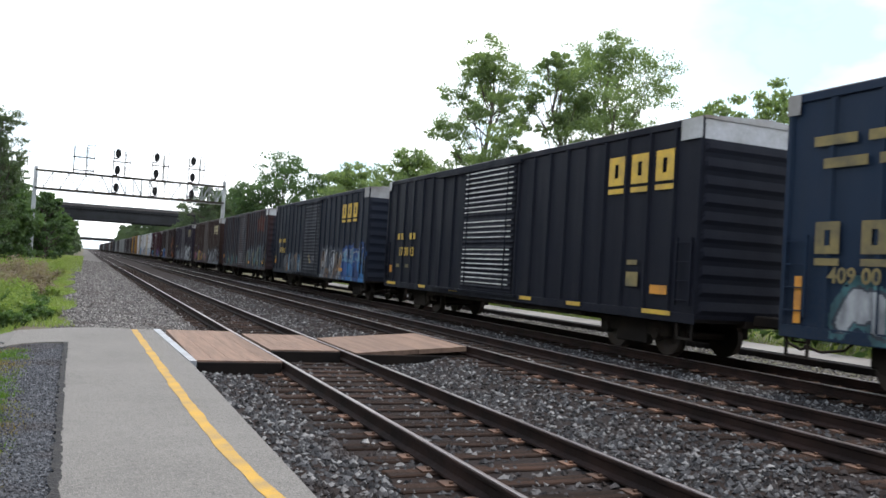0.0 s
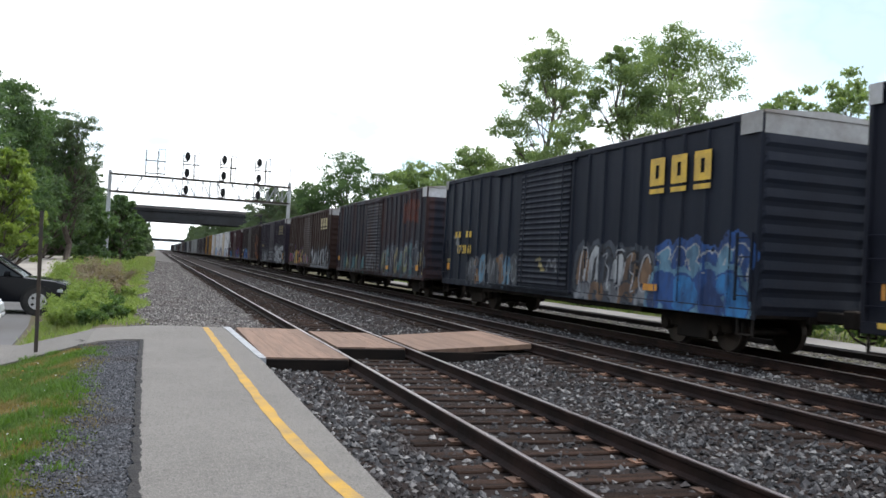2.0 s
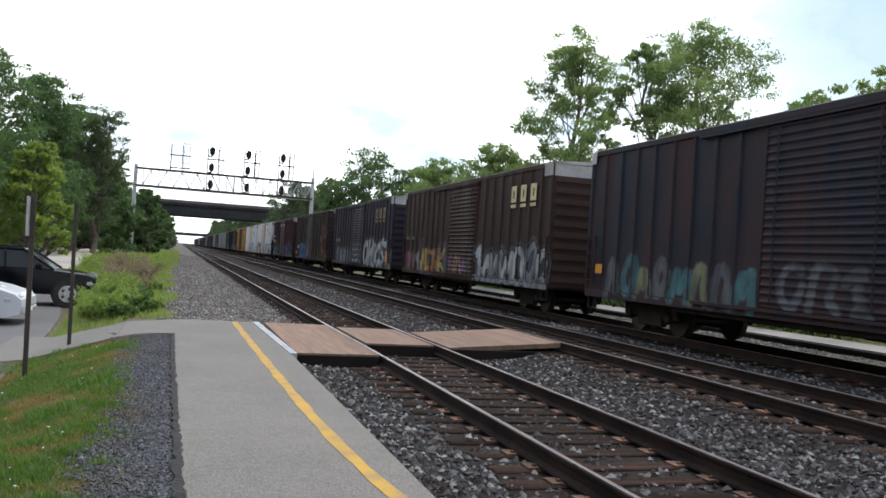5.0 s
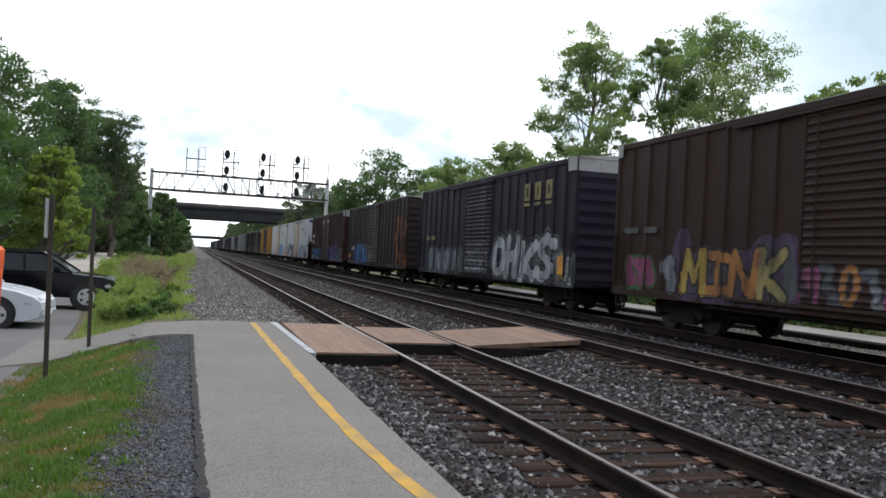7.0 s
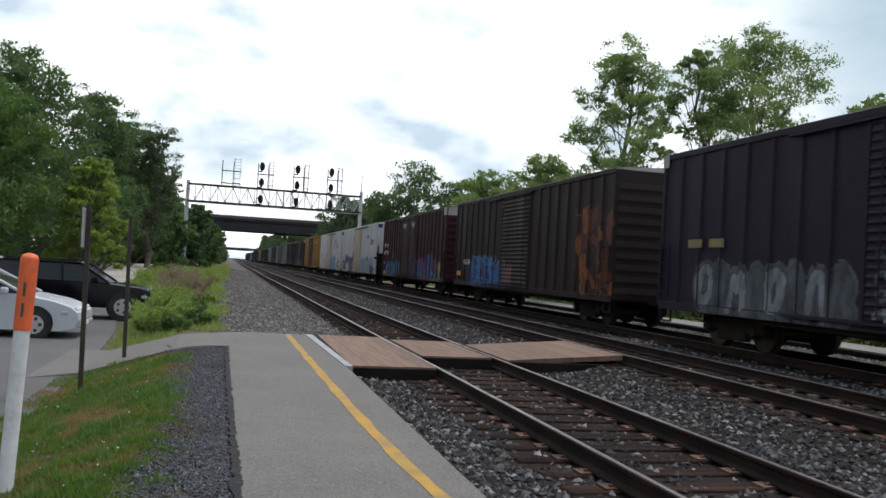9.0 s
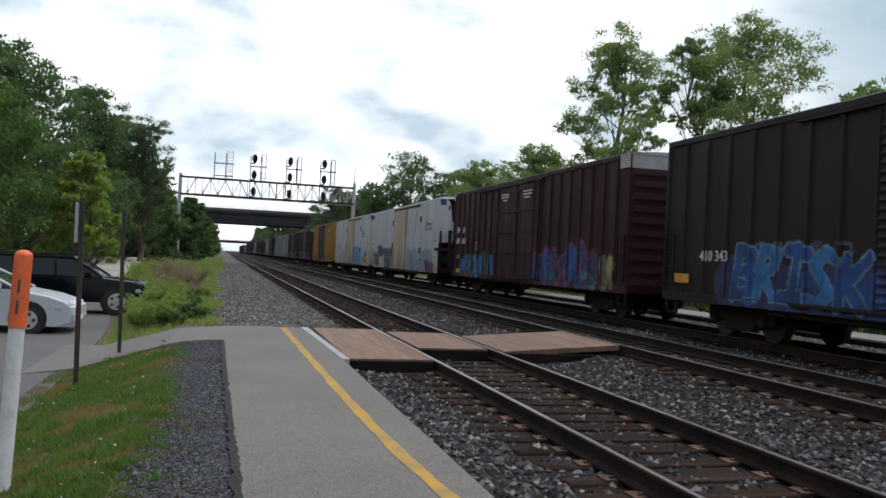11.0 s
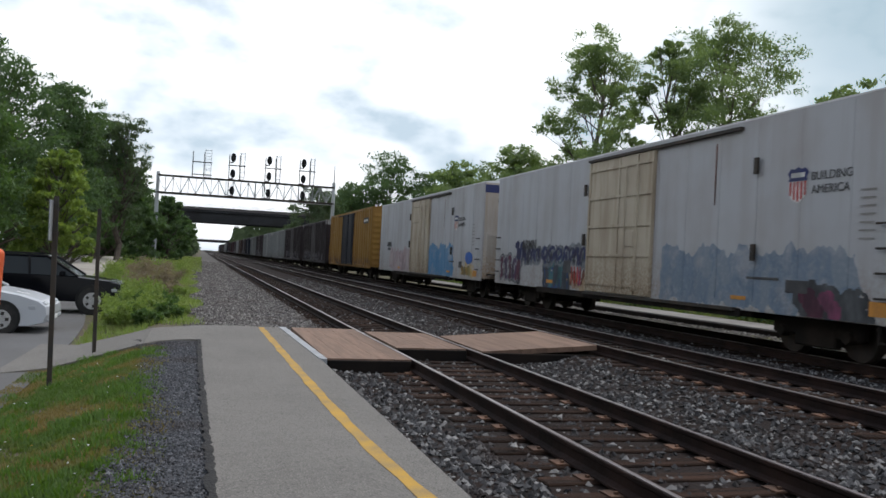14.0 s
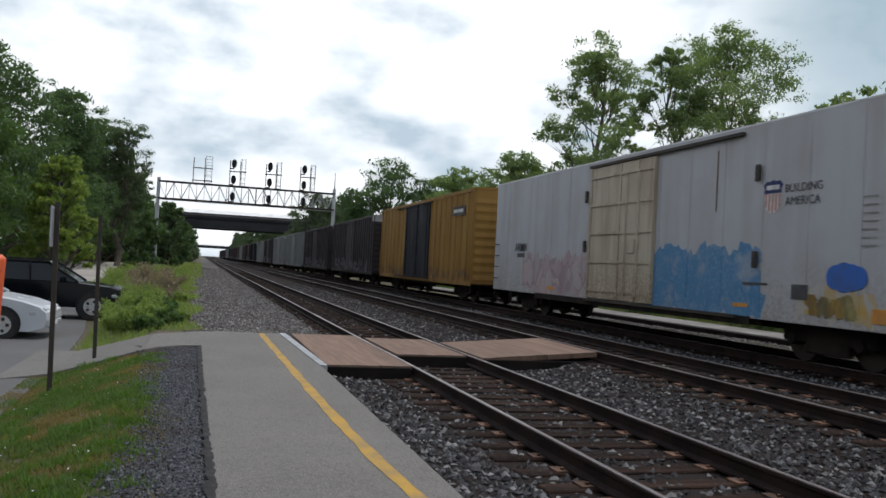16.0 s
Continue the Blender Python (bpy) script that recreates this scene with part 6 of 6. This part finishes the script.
    for k in range(9):
        tree("leafy tree beside the line past the overpass", 12.7 + 0.5 * math.sin(k * 1.9), 215 + 24 * k, 10.5 + 1.5 * math.sin(k), 3.2, M["leaf_haze"], 3000, 160 + k, 0.4, 0.05, 22, puff=0.4)
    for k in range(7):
        tree("leafy tree beside the line past the overpass", -8.6 - 0.8 * math.sin(k * 1.9), 196 + 34 * k, 9.5 + 1.5 * math.sin(k), 3.6, M["leaf_haze"], 2500, 180 + k, 0.4, 0.03, 20, puff=0.4)
    # unseen trees round the lot, behind and beside the path, added to cut sky light on the train
    for k in range(9):
        y = -46 + 9.5 * k
        tree("unseen leafy tree added to shade the train", -31 - 2.5 * math.sin(k * 2.1), y, 16.5 + 1.5 * math.sin(k * 1.3), 6.5, M["leaf_dark"], 9000, 130 + k, 0.3, 0.04, 36)
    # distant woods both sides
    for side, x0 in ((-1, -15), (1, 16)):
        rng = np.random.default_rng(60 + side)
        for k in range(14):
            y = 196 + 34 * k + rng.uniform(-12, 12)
            tree("distant tree in the wood beside the line", x0 * 1.0 + side * rng.uniform(0, 14), y, rng.uniform(11, 16), rng.uniform(5, 7), M["leaf_haze"], 3500, 70 + k + (side + 1) * 20, 0.7, 0.05, 22)



def clump(name, label, category, x, y, r, h, mat, n, seed, size, kind=""):
    """A weed bush: stems with leaves, uneven and open at the top."""
    rng = np.random.default_rng(seed)
    t = thing(name, label, category, pose(x, y, ground_height(x, y) - 0.02), kind=kind)
    bm = bmesh.new()
    spots = []
    stems = 16
    for k in range(stems):
        a, d = rng.uniform(0, 6.28), r * math.sqrt(rng.uniform(0, 1))
        base = Vector((math.cos(a) * d * 0.6, math.sin(a) * d * 0.6, 0))
        tip = Vector((math.cos(a) * d * 1.1, math.sin(a) * d * 1.1, h * rng.uniform(0.55, 1.0) * (1 - 0.35 * (d / r) ** 2)))
        tube(bm, base, tip, 0.012, 0.004, 4)
        m = n // stems
        f = rng.uniform(0.1, 1.05, m) ** 0.7
        spots.append(np.array(base)[None] * (1 - f[:, None]) + np.array(tip)[None] * f[:, None] + rng.normal(0, 0.13 * r, (m, 3)) * (1, 1, 0.6))
    part("stem", bm, mat, t)
    p = np.concatenate(spots)
    p[:, 2] = np.maximum(p[:, 2], 0.02)
    leaves = new("leaves", leaf_mesh("leaves", p, size, seed + 1, mat, 0.1))
    leaves.parent = t
    return t


build_trees()


def build_weeds():
    rng = random.Random(21)
    k = 0
    for x, y, r, h, m in ((-4.65, 19.6, 0.4, 0.6, "weeds"), (-4.95, 20.6, 0.5, 0.65, "weeds"), (-4.2, 20.4, 0.35, 0.5, "weeds"), (-4.5, 21.6, 0.45, 0.7, "weeds"), (-5.1, 22.4, 0.55, 0.8, "weeds"), (-3.8, 21.4, 0.25, 0.3, "weeds"),
                          (-4.6, 23.2, 0.55, 0.9, "weeds"), (-5.3, 24.6, 0.6, 1.0, "weeds"), (-4.8, 25.8, 0.6, 1.1, "weeds"), (-5.5, 27.0, 0.7, 1.2, "weeds"), (-4.9, 28.5, 0.7, 1.25, "dry"), (-5.8, 29.5, 0.8, 1.3, "weeds"),
                          (-5.2, 31.0, 0.8, 1.35, "dry"), (-4.6, 31.5, 0.6, 1.1, "dry"), (-6.2, 32.5, 0.9, 1.3, "weeds"), (-5.2, 34.5, 0.9, 1.4, "dry"), (-6.4, 36, 1.0, 1.3, "weeds"), (-5.4, 38, 1.0, 1.35, "dry"), (-4.9, 41, 0.8, 1.1, "dry"), (-4.35, 19.25, 0.3, 0.45, "leaf_mid"), (-3.95, 20.1, 0.28, 0.5, "leaf_mid"), (-4.75, 20.2, 0.35, 0.6, "leaf_mid"), (-4.1, 22.3, 0.35, 0.6, "leaf_mid"), (-4.9, 23.6, 0.4, 0.8, "leaf_mid"),
                          (-6.5, 42, 1.2, 1.4, "weeds"), (-5.4, 46, 1.2, 1.3, "weeds"), (-4.6, 50, 0.8, 0.8, "weeds"), (-6.8, 52, 1.4, 1.3, "weeds"), (-5.2, 58, 1.2, 0.9, "weeds"), (-7.5, 62, 1.5, 1.2, "weeds"), (-4.0, 29, 0.3, 0.4, "weeds")):
        clump("weed_bush", "weed clump with dry brownish seed heads" if m == "dry" else "green weed clump on the verge" if m == "weeds" else "dark green weed clump on the verge", "weed", x, y, r, h, M[m], 4200, 100 + 2 * k, 0.022 + 0.0005 * y)
        k += 1


build_weeds()


def blades(name, label, spots, size, seed, mat):
    """Grass: single bent blades in one mesh."""
    rng = np.random.default_rng(seed)
    n = len(spots)
    p = np.asarray(spots)
    a = rng.uniform(0, 6.28, n)
    h = size * rng.uniform(0.4, 1.3, n)
    w = 0.006 + 0.004 * rng.uniform(0, 1, n)
    side = np.stack([np.cos(a) * w, np.sin(a) * w, 0 * w], -1)
    bend = np.stack([np.cos(a + 1.6) * h * 0.5, np.sin(a + 1.6) * h * 0.5, h], -1) * rng.uniform(0.7, 1.0, (n, 1))
    v = np.stack([p - side, p + side, p + bend * 0.55 + side * 0.7, p + bend * (1, 1, 0.9)], 1).reshape(-1, 3)
    f = (np.arange(n)[:, None] * 4 + np.arange(4)).tolist()
    return tagged(new(name, as_mesh(name, v.tolist(), f, mat)), label, "grass", kind="stuff")


def build_grass():
    rng = np.random.default_rng(31)
    spots = []
    for x, y in rng.uniform((-5.75, 3.5), (-3.4, 14.6), (120000, 2)):
        lim = chip_edge(y)
        if x > lim + 0.1 + 0.14 * noise.noise(Vector((x * 4, y * 4, 9))) or (x > lim - 0.35 and rng.random() < 0.6):
            continue
        if noise.noise(Vector((x * 1.7, y * 1.7, 5))) < -0.22 and rng.random() < 0.75:
            continue
        spots.append((x, y, ground_height(x, y)))
    blades("lawn", "patchy green and straw-coloured grass beside the path", spots, 0.055, 32, M["grass"])
    tufts = []
    for x, y in rng.uniform((-5.7, 4.0), (-3.7, 14.6), (420, 2)):
        if x < chip_edge(y) + 0.05 and noise.noise(Vector((x * 1.1, y * 1.1, 8))) > -0.1:
            n = int(rng.integers(30, 90))
            d = rng.normal(0, 0.05, (n, 2))
            tufts += [(x + a, y + b, ground_height(x + a, y + b)) for a, b in d]
    blades("grass_tufts", "taller bright green tufts and clover in the lawn", tufts, 0.10, 36, M["tuft"])
    spots = [(x, y, ground_height(x, y)) for x, y in rng.uniform((-6.2, 17.6), (-3.0, 60), (34000, 2))
             if x < -3.35 - 0.012 * (y - 18) + 0.25 * math.sin(y * 0.8) and (y > 18.6 or x < -4.3) and x > -5.6 - 0.04 * (y - 18)]
    blades("verge_grass", "rough green grass on the verge", spots, 0.2, 33, M["weeds"])
    spots = [(x, y, -0.2) for x, y in rng.uniform((15.75, 5), (30, 90), (32000, 2))]
    blades("bank_grass", "green grass bank beyond the far pavement", spots, 0.45, 34, M["weeds"])
    spots = [(x, y, -0.05) for x, y in rng.uniform((-8, 60), (-2.5, 160), (16000, 2)) if x < -3.2]
    blades("far_verge_grass", "grass verge far down the line", spots, 0.35, 35, M["weeds"])


build_grass()
rng_f = np.random.default_rng(77)
FLOWERS = [(x, y, ground_height(x, y) + 0.045) for x, y in rng_f.uniform((-5.4, 5), (-3.9, 14), (130, 2))]
scatter_stones("clover_flowers", "small white clover flowers in the grass", M["white_post"], FLOWERS[:40], 0.010, 78, "flowers")
scatter_stones("dandelions", "small yellow flowers in the grass", M["yellow"], FLOWERS[112:], 0.012, 79, "flowers")
scatter_stones("loose_chips", "a few white stones between the ties", M["stone_pale"], [(-0.36, 7.7, -0.16), (-0.29, 7.66, -0.16), (1.0, 7.2, -0.17), (0.8, 9.2, -0.17)], 0.042, 80, "stones")


# ---- parked cars, posts ----
def road_car(name, label, m, L, W, paint, lower, house, wheel_r, axles, lamp_z=0.74, group="parked cars"):
    """A car that faces +x with its nose at x = 0. lower, house: side outlines of (x, z)."""
    car = thing(name, label, "car", m, group)

    def loft(outline, half, tuck, zlo, zhi):
        bm = bmesh.new()
        rows = []
        for f, shrink in ((-1, 1.0), (-0.86, 0.0), (0.86, 0.0), (1, 1.0)):
            row = []
            for x, z in outline:
                k = (z - zlo) / (zhi - zlo)
                y = f * (half - tuck * max(0, k))
                cx = sum(p[0] for p in outline) / len(outline)
                row.append(bm.verts.new((x + (cx - x) * 0.03 * shrink, y, z - 0.03 * shrink * max(0, k))))
            rows.append(row)
        n = len(outline)
        for a, b in zip(rows, rows[1:]):
            for i in range(n):
                bm.faces.new((a[i], a[(i + 1) % n], b[(i + 1) % n], b[i]))
        bm.faces.new(rows[0])
        bm.faces.new(rows[-1][::-1])
        bmesh.ops.recalc_face_normals(bm, faces=bm.faces)
        return bm

    body = part("body", loft(lower, W / 2, 0.05, 0.3, 1.1), paint, car)
    glass = part("glasshouse", loft(house, W / 2 - 0.07, 0.16, min(p[1] for p in house), max(p[1] for p in house)), M["glass_dark"], car, "dark tinted glass")
    top = max(p[1] for p in house)
    xs = [p[0] for p in house if p[1] > top - 0.08]
    part("roof", boxes((min(xs) - 0.02, max(xs) + 0.02, -W / 2 + 0.22, W / 2 - 0.22, top - 0.03, top + 0.025), bevel=0.02), paint, car)
    base = min(p[1] for p in house)
    front = max(house)[0]
    for s in (-1, 1):
        y0, y1 = s * (W / 2 - 0.085), s * (W / 2 - 0.215)
        for xa, xb in ((front, max(xs)), (front - 1.25, front - 1.3), (front - 2.3, front - 2.35), (min(house)[0], min(xs))):
            part("pillar", tube(bmesh.new(), (xa, y0, base), (xb, y1, top - 0.02), 0.035, None, 6), paint, car)
        part("mirror", boxes((front - 0.45, front - 0.3, s * W / 2 - 0.02 + s * 0.1 - 0.08, s * W / 2 - 0.02 + s * 0.1 + 0.08, base + 0.0, base + 0.15), bevel=0.03), paint, car)
        part("headlamp", boxes((-0.22, -0.02, s * (W / 2 - 0.28) - 0.2, s * (W / 2 - 0.28) + 0.2, lamp_z - 0.08, lamp_z + 0.08), bevel=0.04), M["lamp_clear"], car, "clear headlamp")
        part("turn_lamp", boxes((-0.36, -0.2, s * (W / 2 - 0.06) - 0.05, s * (W / 2 - 0.06) + 0.05, lamp_z - 0.1, lamp_z), bevel=0.02), M["lamp_clear"], car, "small side lamp")
        part("door_handle", boxes((front - 1.15, front - 0.98, s * W / 2 - 0.02, s * W / 2 + 0.03, 0.93, 0.97)), paint, car)
        for x in axles:
            bm = bmesh.new()
            tube(bm, (x, s * (W / 2 - 0.24), wheel_r), (x, s * (W / 2 + 0.012), wheel_r), wheel_r, None, 24)
            tyre = part("wheel", bm, M["rubber"], car, "black tyre")
            bm = bmesh.new()
            tube(bm, (x, s * (W / 2 + 0.01), wheel_r), (x, s * (W / 2 + 0.02), wheel_r), wheel_r * 0.62, None, 20)
            part("rim", bm, M["alloy"], tyre, "alloy rim")
            for k in range(5):
                a = k * 1.2566
                bm = bmesh.new()
                tube(bm, (x + 0.3 * wheel_r * math.cos(a), s * (W / 2 + 0.018), wheel_r + 0.3 * wheel_r * math.sin(a)), (x + 0.5 * wheel_r * math.cos(a), s * (W / 2 + 0.024), wheel_r + 0.5 * wheel_r * math.sin(a)), 0.035, None, 6)
                part("rim_hole", bm, M["rubber"], tyre)
            part("wheel_arch", tube(bmesh.new(), (x, s * (W / 2 - 0.02), wheel_r + 0.02), (x, s * (W / 2 + 0.006), wheel_r + 0.02), wheel_r * 1.17, None, 24), M["signal"], car, "dark wheel arch")
    part("grille", boxes((-0.1, 0.012, -W / 2 + 0.55, W / 2 - 0.55, lamp_z - 0.12, lamp_z + 0.02), bevel=0.02), M["signal"], car)
    part("bumper", boxes((-0.2, 0.06, -W / 2 + 0.08, W / 2 - 0.08, lamp_z - 0.36, lamp_z - 0.2), bevel=0.05), paint, car)
    part("number_plate", boxes((0.061, 0.07, -0.15, 0.15, lamp_z - 0.32, lamp_z - 0.23)), M["white_post"], car)
    return car


def build_cars():
    suv = road_car("suv", "black four-door SUV parked facing the tracks", pose(-5.36, 26.45, -0.425), 4.7, 1.8, M["car_black"],
                   [(0.0, 0.42), (0.03, 0.72), (-0.08, 0.88), (-0.4, 0.97), (-1.35, 1.06), (-4.55, 1.10), (-4.68, 0.8), (-4.66, 0.42), (-4.3, 0.36), (-0.3, 0.34)],
                   [(-1.25, 1.05), (-2.05, 1.56), (-4.2, 1.58), (-4.58, 1.09)], 0.38, (-0.84, -3.6))
    for s in (-1, 1):
        part("roof_rail", boxes((-4.0, -2.2, s * 0.62 - 0.02, s * 0.62 + 0.02, 1.62, 1.655)), M["signal"], suv)
    low = [(0.0, 0.28), (0.06, 0.45), (0.03, 0.62), (-0.12, 0.74), (-0.5, 0.86), (-0.95, 0.94), (-1.3, 0.99), (-4.2, 1.03), (-4.55, 0.95), (-4.6, 0.4), (-4.3, 0.24), (-0.3, 0.2)]
    cab = [(-1.1, 0.96), (-1.6, 1.24), (-2.1, 1.45), (-2.6, 1.49), (-3.3, 1.47), (-4.25, 1.01)]
    road_car("sedan", "silver-white sedan parked facing the tracks", pose(-6.45, 20.7, -0.46), 4.6, 1.78, M["car_silver"], low, cab, 0.33, (-0.88, -3.5), 0.64)


build_cars()


def build_posts():
    for x, y, h, w in ((-5.12, 12.0, 2.5, 0.5), (-4.95, 15.2, 2.45, 0.3)):
        z = ground_height(x, y)
        p = thing("sign_post", "dark weathered steel sign post in the grass", "sign post", pose(x, y, z, 0, -1.0, 0))
        bm = boxes((-0.03, 0.03, -0.004, 0.004, -0.2, h), (-0.03, -0.022, 0.0, 0.03, -0.2, h), (0.022, 0.03, 0.0, 0.03, -0.2, h))
        part("post", bm, M["steel_dark"], p)
        if w > 0.4:
            part("sign_panel", boxes((-0.05, -0.034, -0.2, 0.22, h - 0.58, h - 0.06), bevel=0.004), M["steel"], p, "bare metal back of a sign")
    d = thing("marker_post", "round white marker post with an orange cap", "marker post", pose(-4.80, 6.85, ground_height(-4.8, 6.85), 0, 2.0, 0))
    part("post", tube(bmesh.new(), (0, 0, -0.2), (0, 0, 1.28), 0.055, None, 20), M["white_post"], d)
    bm = bmesh.new()
    tube(bm, (0, 0, 1.2), (0, 0, 1.72), 0.062, None, 20)
    bmesh.ops.create_uvsphere(bm, u_segments=20, v_segments=10, radius=0.062, matrix=Matrix.Translation((0, 0, 1.72)) @ Matrix.Diagonal((1, 1, 0.7, 1)))
    part("cap", bm, M["orange_post"], d, "orange plastic cap")
    for z in (1.35, 1.5):
        part("label_strip", boxes((-0.009, 0.009, -0.066, -0.063, z - 0.05, z + 0.05)), M["mark_dark"], d)


build_posts()


# ---- motion ----
def motions():
    times = [0.0, 2.0, 4.0, 6.0, 8.0, 10.0, 12.0, 14.0, 16.0]
    for car, y in CARS:
        walk(car, [(t, pose(T3, y - 9.788 * t - 0.0288 * t * t, Z3)) for t in times])
    for wheel in WHEELS:                                # rolling without slip
        x, y, z = wheel.location
        walk(wheel, [(k / 30, pose(x, y, z, math.degrees((9.788 * k / 30 + 0.0288 * (k / 30) ** 2) / 0.42), 0, 0)) for k in range(481)])


motions()
